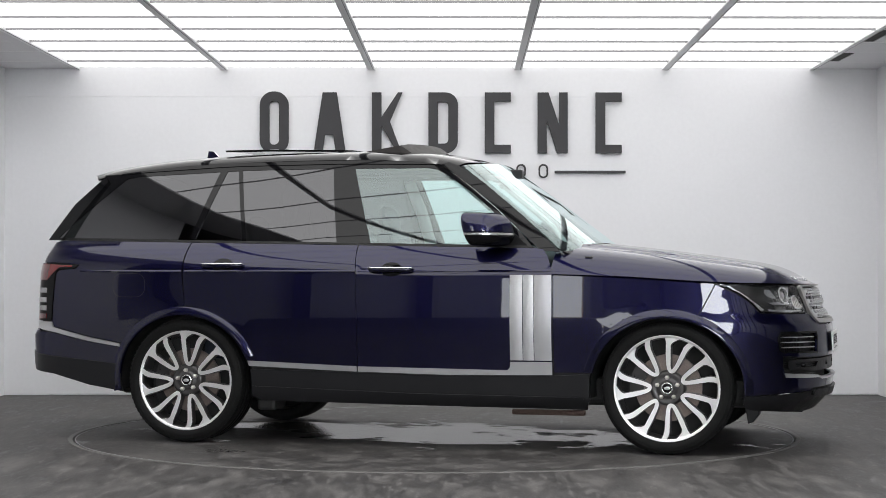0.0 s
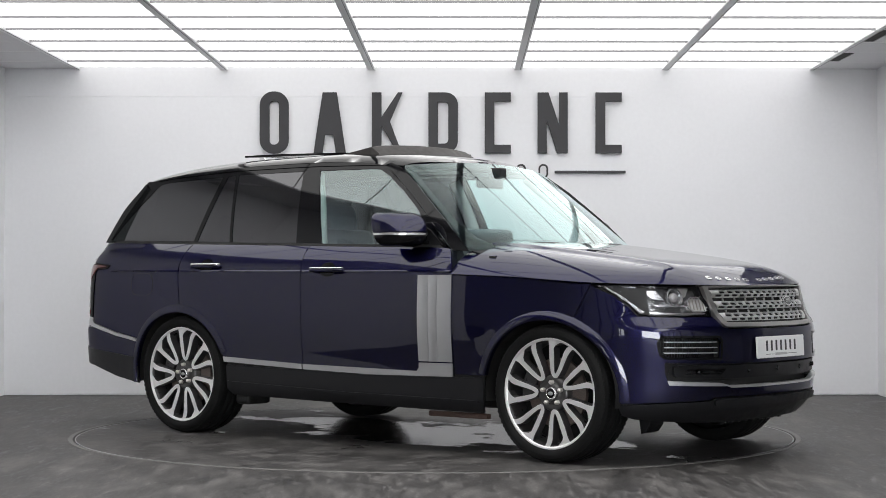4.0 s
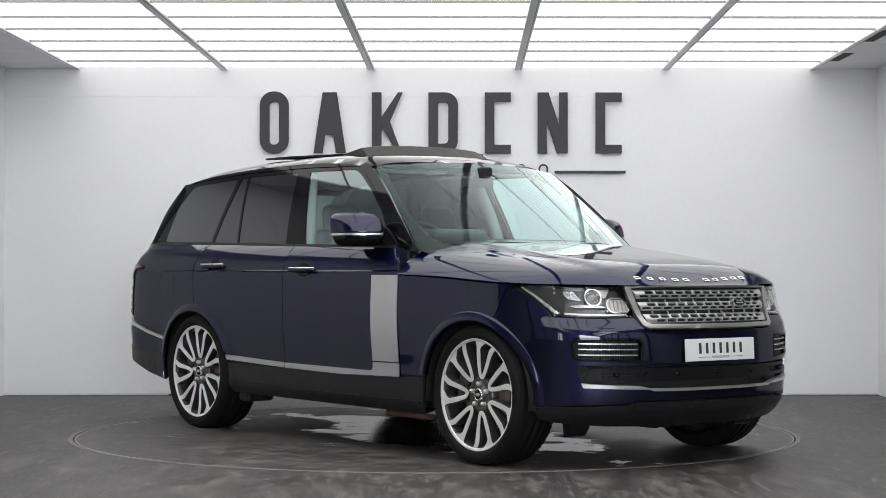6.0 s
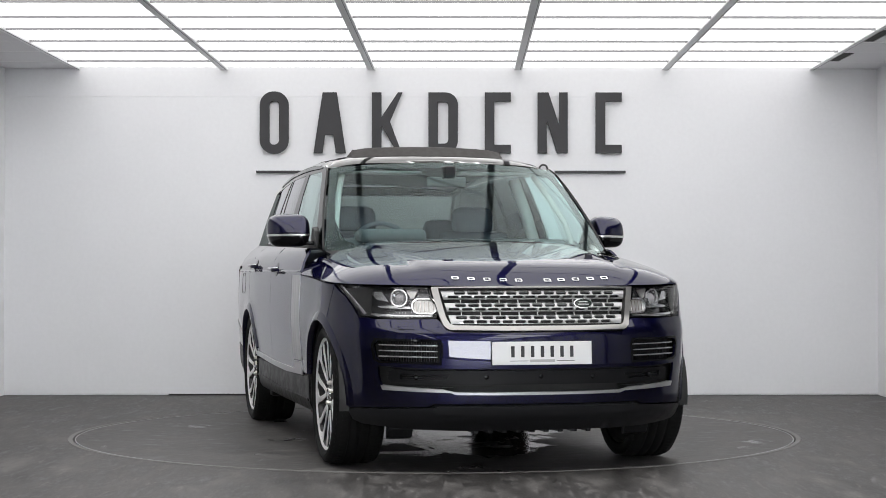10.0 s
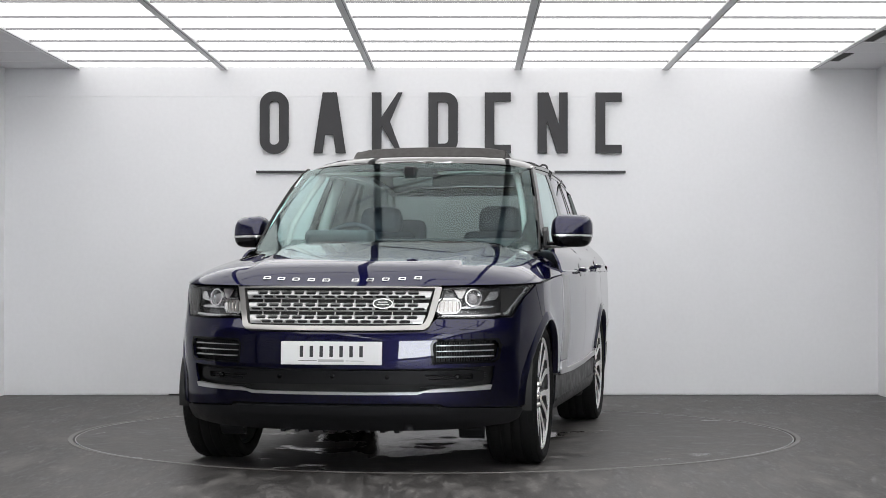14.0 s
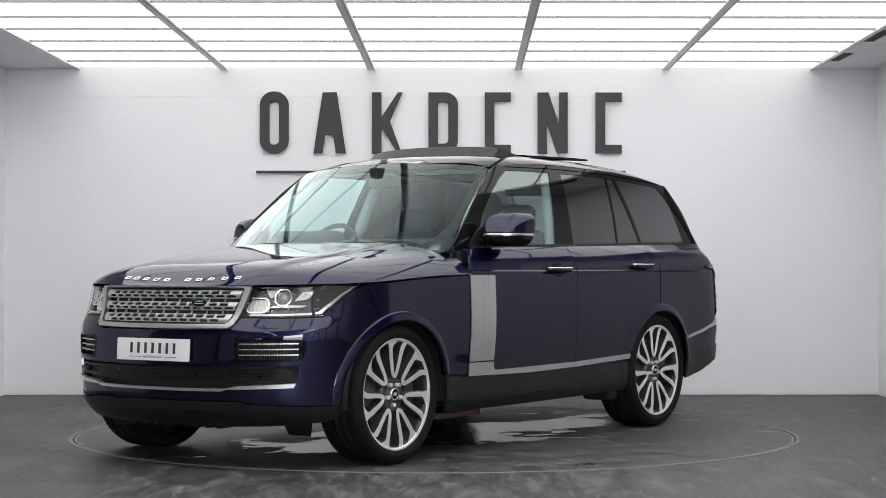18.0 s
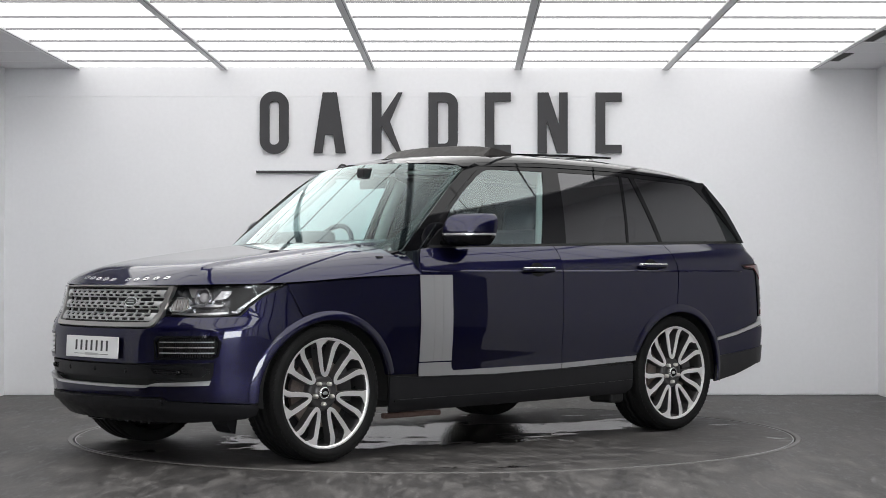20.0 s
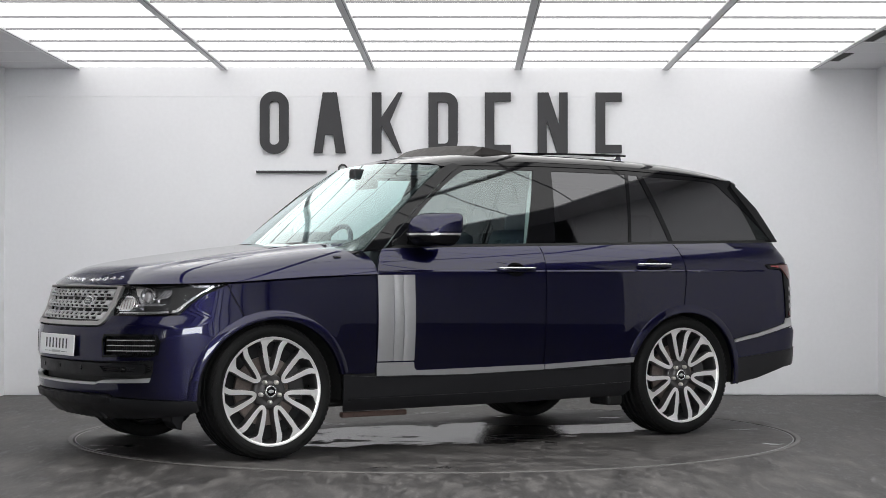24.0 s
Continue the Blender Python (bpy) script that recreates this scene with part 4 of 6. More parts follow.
def cabin_sides(side):
    tag = dict(side=side)
    B = lambda x: float(BELT(x))
    topz = lambda x: float(np.interp(x, [-2.3, -1.9, -1.25, -0.5, 0.05], [1.60, 1.638, 1.668, 1.672, 1.660]))
    frontglass = [(-0.292, B(-0.3) + 0.014), (0.30, B(0.3) + 0.012), (0.60, B(0.6) + 0.012), (0.44, 1.392), (0.30, 1.508), (0.16, 1.604), (0.075, 1.646), (0.02, 1.653), (-0.432, 1.657)]
    midglass = [(-0.506, B(-0.5) + 0.014), (-0.570, 1.657), (-1.165, 1.655), (-1.092, B(-1.1) + 0.014)]
    smallglass = [(-1.115, B(-1.1) + 0.014), (-1.190, 1.653), (-1.265, 1.650), (-1.432, B(-1.45) + 0.016)]
    quarter = [(-1.470, B(-1.5) + 0.016), (-1.312, 1.648), (-1.86, 1.628), (-1.95, 1.617), (-2.26, 1.37), (-2.405, B(-2.4) + 0.016)]
    outline = [(x, B(x)) for x in np.linspace(-2.485, 0.70, 16)] + [(0.62, 1.262), (0.47, 1.400), (0.32, 1.520), (0.18, 1.622), (0.09, 1.678)] + [(x, topz(x) + 0.012) for x in np.linspace(0.0, -1.9, 12)] + [(-2.10, 1.643), (-2.31, 1.46)]
    # all set back a little on the leaning side
    frontglass, midglass, smallglass, quarter, outline = ([(x - 0.022, z) for x, z in l] for l in (frontglass, midglass, smallglass, quarter, outline))
    panel("window_frame", outline, cabin, M["pillar"], car, "gloss black pillars and window frames", holes=[frontglass, midglass, smallglass, quarter], step=0.08, **tag)
    for nm, loop, mat, lab in (("front_side_window", frontglass, M["sideglass"], "clear front side window"), ("rear_side_window", midglass, M["privacy"], "dark tinted rear side window"),
                               ("quarter_light", smallglass, M["privacy"], "dark tinted small window"), ("rear_quarter_window", quarter, M["privacy"], "dark tinted rear quarter window")):
        w = panel(nm, loop, cabin, mat, car, lab, out=-0.003, depth=0.003, gap=-0.004, step=0.07, **tag)
        inner_face(w)
    # belt strip
    strip = [(x, B(x) - 0.004) for x in np.linspace(-2.38, 0.66, 14)] + [(x, B(x) + 0.014) for x in np.linspace(0.62, -2.36, 14)]
    panel("belt_strip", strip, cabin, M["rubber"], car, "black belt strip under the windows", out=0.008, step=0.2, step2=0.03, **tag)
    # cant rail in body colour between glass and roof
    rail = [(x, topz(x) + 0.010) for x in np.linspace(0.05, -2.0, 14)] + [(x, float(ROOFC(x)) - 0.084) for x in np.linspace(-2.02, 0.10, 14)]
    panel("cant_rail", rail, cabin, M["pillar"], car, "gloss black rail along the roof edge", out=0.006, step=0.1, step2=0.02, **tag)
    # A-pillar
    ap = [(0.735, 1.155), (0.62, 1.262), (0.47, 1.400), (0.32, 1.520), (0.18, 1.622), (0.09, 1.668), (0.15, 1.688), (0.245, 1.65), (0.385, 1.555), (0.52, 1.445), (0.67, 1.32), (0.86, 1.145)]
    ap = [(x - 0.022, z) for x, z in ap]
    panel("front_pillar", dense(ap, 2, True), cabin, M["pillar"], car, "gloss black windscreen pillar", out=0.004, **tag)


def tops():
    # bonnet: rings from the outline inwards
    us = np.concatenate([np.linspace(0.80, XF0, 10)[:-1], XF0 + FS[np.linspace(0, 399, 34).astype(int)]])
    lam = np.concatenate([1 - np.linspace(0, 1, 14)[:-1] ** 2 * 0.35, np.linspace(0.65, 0.0, 14)])
    vs, nn, idx = [], [], {}
    xs_nose = float(NOSE(0.97))
    cols = [(1, u) for u in us[:-1]] + [(0, us[-1])] + [(-1, u) for u in us[:-1][::-1]]
    for ci, (sg, u) in enumerate(cols):
        r, n = np.interp(u - XF0, FS, FR), np.interp(u - XF0, FS, FN)
        for li, l in enumerate(lam):
            x = u if u <= XF0 else XF0 + r * (l ** (1 / NP)) * (xs_nose - XF0)
            y = (sg if sg else 1) * 0.988 * n * l ** (1 / NQ) * float(LEAN(min(u, 1.3)))
            x -= 0.0035 * r
            e = 1e-4
            z = float(bonnet_z(x, y))
            gx = (bonnet_z(x + e, y) - bonnet_z(x - e, y)) / (2 * e)
            gy = (bonnet_z(x, y + e) - bonnet_z(x, y - e)) / (2 * e)
            nn.append(Vector((-gx, -gy, 1)).normalized())
            vs.append((x, y, z))
            idx[ci, li] = len(vs) - 1
    fs = []
    for ci in range(len(cols) - 1):
        for li in range(len(lam) - 1):
            fs.append((idx[ci, li], idx[ci + 1, li], idx[ci + 1, li + 1], idx[ci, li + 1]))
    k = len(vs)
    skirt = []
    for ci in range(len(cols)):
        v = vs[idx[ci, 0]]
        vs.append(v)
        vs.append((v[0] * 0.992, v[1] * 0.985, v[2] - 0.012))
    for ci in range(len(cols) - 1):
        skirt.append((k + 2 * ci, k + 2 * ci + 1, k + 2 * ci + 3, k + 2 * ci + 2))
    # orient upwards
    up = []
    for f in fs:
        a, b, c = (Vector(vs[i]) for i in f[:3])
        d = Vector(vs[f[3]])
        g = (c - a).cross(d - b)
        up.append(f if g.z > 0 else f[::-1])
    me = bpy.data.meshes.new("bonnet")
    me.from_pydata(vs, [], up + skirt)
    me.polygons.foreach_set("use_smooth", [True] * len(me.polygons))
    cust = []
    for f in up:
        cust += [tuple(nn[i]) for i in f]
    cust += [(0, 0, 0)] * (4 * len(skirt))
    me.normals_split_custom_set(cust)
    me.materials.append(M["paint"])
    part("bonnet", me, M["paint"], car, "navy clamshell bonnet")
    # roof and the windscreen
    edge = [(x, 0.714 * float(GTAPER(x))) for x in np.linspace(0.07, -2.20, 16)]
    front = [(0.285 - 0.105 * (y / 0.685) ** 2, y) for y in np.linspace(0.0, 0.675, 8)]
    half = front + edge + [(-2.30, 0.45), (-2.33, 0.0)]
    loop = half + [(x, -y) for x, y in reversed(half) if y > 1e-6]
    opening = rounded(-1.25, -0.47, -0.13, 0.47, 0.08)
    panel("roof", loop, roof_at, M["gloss"], car, "gloss black roof with an open sunroof", holes=[opening], step=0.08)
    ws = [(0.0, 1.150)] + [(y, 1.150) for y in (0.2, 0.4, 0.6, 0.72, 0.82)] + [(0.848, 1.165), (0.803, 1.34), (0.755, 1.51), (0.715, 1.650), (0.690, 1.672), (0.45, 1.690), (0.2, 1.703), (0.0, 1.706)]
    loop = ws + [(-y, z) for y, z in reversed(ws) if y > 1e-6]
    w = panel("windscreen", loop, screen, M["glass"], car, "clear raked windscreen with a faint green tint", step=0.06, depth=0.005)
    inner_face(w)
    # dark header band across the top of the glass
    hb = [(0.0, 1.672), (0.3, 1.668), (0.66, 1.640), (0.690, 1.672), (0.45, 1.690), (0.2, 1.703), (0.0, 1.706)]
    panel("glass_band", hb + [(-y, z) for y, z in reversed(hb) if y > 1e-6], screen, M["gloss"], w, out=-0.006, depth=0.002)
    for s in (1, -1):
        fb = [(0.818, 1.152), (0.848, 1.165), (0.803, 1.34), (0.755, 1.51), (0.715, 1.650), (0.700, 1.664), (0.665, 1.645), (0.712, 1.51), (0.752, 1.34), (0.735, 1.235), (0.66, 1.178), (0.62, 1.152)]
        panel("glass_band", [(s * q, z) for q, z in dense(fb, 2, True)], screen, M["gloss"], w, out=-0.006, depth=0.002)
    fb = [(0.0, 1.152), (0.3, 1.152), (0.62, 1.152), (0.66, 1.178), (0.3, 1.172), (0.0, 1.170)]
    panel("glass_band", fb + [(-y, z) for y, z in reversed(fb) if y > 1e-6], screen, M["gloss"], w, out=-0.006, depth=0.002)
    # tailgate, closing the rear
    sec = [(0.50, TAIL(0.50) + 0.03), (0.72, -2.56), (0.95, -2.555), (1.12, -2.53), (1.20, -2.50), (1.40, -2.355), (1.60, -2.20), (1.628, -2.225), (1.652, -2.25), (1.674, -2.24)]
    wid = [0.80, 0.86, 0.87, 0.85, 0.79, 0.745, 0.69, 0.66, 0.64, 0.64]

    def strip(nm, i0, i1, mat, lab):
        vs, fs = [], []
        for (z, x), w_ in list(zip(sec, wid))[i0:i1 + 1]:
            for k in range(13):
                t = -1 + k / 6
                vs.append((x + 0.10 * abs(t) ** 3, w_ * t, z - 0.03 * t * t * (z > 1.64)))
        for i in range(i1 - i0):
            for k in range(12):
                q = i * 13 + k
                fs.append((q, q + 1, q + 14, q + 13))
        return part(nm, mesh_of(nm, vs, fs, mat, True), mat, car, lab)
    strip("tailgate", 0, 4, M["paint"], "navy tailgate")
    strip("rear_window", 4, 6, M["rearglass"], "dark tinted raked rear window").visible_shadow = False
    strip("roof_spoiler", 6, 9, M["gloss"], "gloss black roof spoiler")


def nose():
    P, N_ = M["paint"], on_nose
    # bumper skin with its openings
    up = [(0.0, 0.728), (0.2, 0.728), (0.44, 0.730), (0.478, 0.742), (0.50, 0.782), (0.515, 0.795)]
    half = N_(up) + [(sy(0.70, 0.793), 0.793), (sy(0.80, 0.795), 0.795)] + [(UC - ux(1.975, 0.80), 0.80), (UC - ux(1.93, 0.85), 0.85), (UC - ux(1.86, 0.905), 0.905), (UC - ux(1.735, 0.962), 0.962), (UC - ux(1.658, 0.81), 0.81)]
    a0 = math.degrees(math.atan2(0.772 - HUBZ, 0.16))
    a1 = cut_angle(0.335)
    half += [(UC - ux(x, z), z) for x, z in wheel_cut(AXLE, a0, a1)]
    half += [(UC - ux(2.0, 0.34), 0.34)] + N_([(0.75, 0.345), (0.56, 0.352), (0.54, 0.366), (0.3, 0.366), (0.0, 0.366)])
    loop = half + [(-a, b) for a, b in reversed(half) if abs(a) > 1e-6]
    holes = []
    for s in (1, -1):
        fog = [(0.515, 0.575), (0.545, 0.567), (0.78, 0.578), (0.805, 0.60), (0.815, 0.66), (0.80, 0.688), (0.52, 0.683), (0.505, 0.66)]
        holes.append([(s * a, b) for a, b in on_nose(dense(fog, 2, True))])
    low = [(0.0, 0.545), (0.3, 0.545), (0.6, 0.548), (0.795, 0.556), (0.79, 0.50), (0.77, 0.435), (0.60, 0.428), (0.46, 0.424), (0.43, 0.414), (0.2, 0.412), (0.0, 0.412)]
    h2 = on_nose(low)
    holes.append(h2 + [(-a, b) for a, b in reversed(h2) if abs(a) > 1e-6])
    bumper = panel("front_bumper", loop, around, P, car, "navy front bumper with black air intakes", holes=holes, step=0.035)
    # dark backing, slats and strips in the openings
    back = on_nose([(0.0, 0.735), (0.55, 0.735), (0.86, 0.72), (0.87, 0.5), (0.82, 0.40), (0.0, 0.38)])
    panel("intake_back", back + [(-a, b) for a, b in reversed(back) if abs(a) > 1e-6], around, M["black"], bumper, out=-0.055, depth=0.002, step=0.08)
    for s in (1, -1):
        for k in range(3):
            z = 0.600 + 0.029 * k
            bar = [(0.525, z), (0.795, z + 0.002), (0.797, z + 0.0075), (0.525, z + 0.0055)]
            panel("intake_bar", [(s * a, b) for a, b in on_nose(dense(bar, 4, True))], around, M["satin"], bumper, "chrome bar across the side intake", out=-0.008, depth=0.02, gap=0, step=0.03)
        for k in range(22):
            y = 0.53 + 0.0125 * k
            rib = [(y, 0.572), (y + 0.004, 0.572), (y + 0.004, 0.68), (y, 0.68)]
            panel("intake_rib", [(s * a, b) for a, b in on_nose(rib)], around, M["plastic"], bumper, out=-0.030, depth=0.012, gap=0, step=0.06)
        frame_ = dense([(0.502, 0.566), (0.79, 0.572), (0.815, 0.59), (0.826, 0.66), (0.81, 0.696), (0.51, 0.692), (0.494, 0.665)], 2, True)
        panel("intake_frame", [(s * a, b) for a, b in on_nose(frame_)], around, M["gloss"], bumper, holes=[[(s * a, b) for a, b in on_nose(inset(frame_, 0.011))]], out=0.002, depth=0.02, gap=0, step=0.05)
    st = [(0.0, 0.411), (0.2, 0.411), (0.43, 0.413), (0.46, 0.423), (0.60, 0.427), (0.772, 0.434), (0.782, 0.462), (0.70, 0.455), (0.60, 0.449), (0.50, 0.444), (0.44, 0.430), (0.2, 0.428), (0.0, 0.428)]
    h = on_nose(st)
    panel("bumper_strip", h + [(-a, b) for a, b in reversed(h) if abs(a) > 1e-6], around, M["satin"], bumper, "satin silver strip across the lower bumper", out=0.006, depth=0.03, step=0.04)
    beam = on_nose([(0.0, 0.462), (0.45, 0.462), (0.74, 0.475), (0.755, 0.49), (0.755, 0.53), (0.73, 0.538), (0.45, 0.536), (0.0, 0.536)])
    slots = [[(s * q, w) for q, w in on_nose(dense([(0.49, 0.488), (0.70, 0.490), (0.70, 0.518), (0.46, 0.516)], 2, True))] for s in (1, -1)]
    panel("intake_beam", beam + [(-a, b) for a, b in reversed(beam) if abs(a) > 1e-6], around, M["beam"], bumper, "satin black beam with parking sensors", holes=slots, out=-0.012, depth=0.03, step=0.05)
    for y, z in ((0.0, 0.505), (0.28, 0.502), (-0.28, 0.502), (0.62, 0.50), (-0.62, 0.50)):
        c = around(sy(y, z) if y else 0.0, z)
        vs, fs = lathe([(0.0, 0.004), (0.008, 0.004), (0.012, 0.002), (0.013, -0.02)], 20, "z")
        ob = part("parking_sensor", mesh_of("parking_sensor", vs, fs, M["gloss"], True), M["gloss"], bumper)
        ob.matrix_basis = look(Vector(c) - Vector((0.012, 0, 0)), Vector(c) - Vector((1, 0, 0)) - Vector((0, 0.25 * y, 0)))
    for s in (1, -1):
        for z in (0.446, 0.494, 0.504, 0.514, 0.546):
            bar = [(0.45, z), (0.77, z), (0.77, z + 0.004), (0.45, z + 0.004)]
            panel("intake_slat", [(s * a, b) for a, b in on_nose(dense(bar, 3, True))], around, M["plastic"], bumper, out=-0.025, depth=0.02, gap=0, step=0.06)
        wash = on_nose(rounded(0.63, 0.742, 0.71, 0.772, 0.006))
        panel("washer_flap", [(s * a, b) for a, b in wash], around, P, bumper, holes=[], out=0.0012, depth=0.002, gap=0, step=0.04)
    # lower black apron and skid plate
    ap = on_nose([(0.0, 0.362), (0.535, 0.362), (0.556, 0.349), (0.75, 0.341)]) + [(UC - ux(1.99, 0.336), 0.336), (UC - ux(1.87, 0.332), 0.332), (UC - ux(1.885, 0.27), 0.27)] + on_nose([(0.84, 0.25), (0.62, 0.228), (0.4, 0.222), (0.0, 0.222)])
    panel("lower_apron", ap + [(-a, b) for a, b in reversed(ap) if abs(a) > 1e-6], around, M["plastic"], car, "dark grey lower apron", out=-0.002, step=0.05)
    sk = on_nose([(0.0, 0.360), (0.52, 0.360), (0.54, 0.348), (0.535, 0.325), (0.50, 0.318), (0.0, 0.312)])
    panel("skid_plate", sk + [(-a, b) for a, b in reversed(sk) if abs(a) > 1e-6], around, M["plastic"], car, "grey skid plate", out=0.016, depth=0.04, step=0.05)
    for i in range(9):
        y = -0.30 + 0.075 * i
        part("apron_tooth", box((2.05, y - 0.014, 0.209), (2.17, y + 0.014, 0.228), 0.005), M["plastic"], car)
    # grille
    g_out = on_nose([(0.0, 0.957), (0.3, 0.957), (0.535, 0.955), (0.532, 0.93), (0.50, 0.79), (0.488, 0.752), (0.462, 0.735), (0.2, 0.731), (0.0, 0.731)])
    g_in = on_nose([(0.0, 0.949), (0.3, 0.949), (0.500, 0.947), (0.497, 0.93), (0.468, 0.79), (0.457, 0.766), (0.438, 0.757), (0.2, 0.753), (0.0, 0.753)])
    full = lambda h_: h_ + [(-a, b) for a, b in reversed(h_) if abs(a) > 1e-6]
    gr = panel("grille", full(g_out), around, M["gframe"], car, "silver grille with rows of slots in a satin frame", holes=[full(g_in)], out=0.012, depth=0.03, step=0.04)
    panel("grille_back", full(on_nose([(0.0, 0.955), (0.50, 0.953), (0.46, 0.76), (0.0, 0.755)])), around, M["black"], gr, out=-0.035, depth=0.002, gap=0)
    for k in range(3):
        z0 = 0.769 + 0.0615 * k
        z1 = z0 + 0.044
        w0, w1 = np.interp([z0, z1], [0.77, 0.945], [0.450, 0.490])
        outl = on_nose(dense([(-w0, z0), (w0, z0), (w1, z1), (-w1, z1)], 10, True))
        hs = []
        for row in range(2):
            zc = z0 + 0.0115 + 0.0215 * row
            off = 0.0 if row else 0.033
            for j in range(-8, 9):
                yc = j * 0.066 + off
                if abs(yc) + 0.0305 < np.interp(zc, [0.77, 0.945], [0.446, 0.486]):
                    hs.append(on_nose(rounded(yc - 0.0275, zc - 0.0086, yc + 0.0275, zc + 0.0086, 0.0075, 3)))
        zm = (z0 + z1) / 2
        bowed = lambda u, z, zm=zm: around(u, z) + np.stack([0.010 * (1 - ((z - zm) / 0.022) ** 2), 0 * z, 0 * z], -1)
        panel("grille_slat", outl, bowed, M["grille"], gr, out=0.000, depth=0.010, gap=0, holes=hs, step=0.12, step2=0.008)
    for k in range(2):
        z0 = 0.813 + 0.0615 * k
        for j in range(-4, 5):
            y = j * 0.098
            panel("grille_link", on_nose([(y - 0.002, z0), (y + 0.002, z0), (y + 0.002, z0 + 0.017), (y - 0.002, z0 + 0.017)]), around, M["grille"], gr, out=-0.002, depth=0.01, gap=0)
    c = sy(0.245, 0.868)
    ov = lambda a, b: [(c + a * math.cos(t), 0.868 + b * math.sin(t)) for t in np.linspace(0, 2 * math.pi, 28)[:-1]]
    bd = panel("badge", ov(0.052, 0.026), around, M["chrome"], gr, "small dark green oval badge with a silver rim", out=0.012, depth=0.02, gap=0)
    panel("badge_face", ov(0.046, 0.021), around, M["badge"], bd, out=0.0135, depth=0.002, gap=0)
    for dz, wd in ((0.006, 0.024), (-0.006, 0.030)):
        panel("badge_bar", [(c - wd, 0.866 + dz), (c + wd, 0.866 + dz), (c + wd, 0.871 + dz), (c - wd, 0.871 + dz)], around, M["grille"], bd, out=0.0148, depth=0.001, gap=0)


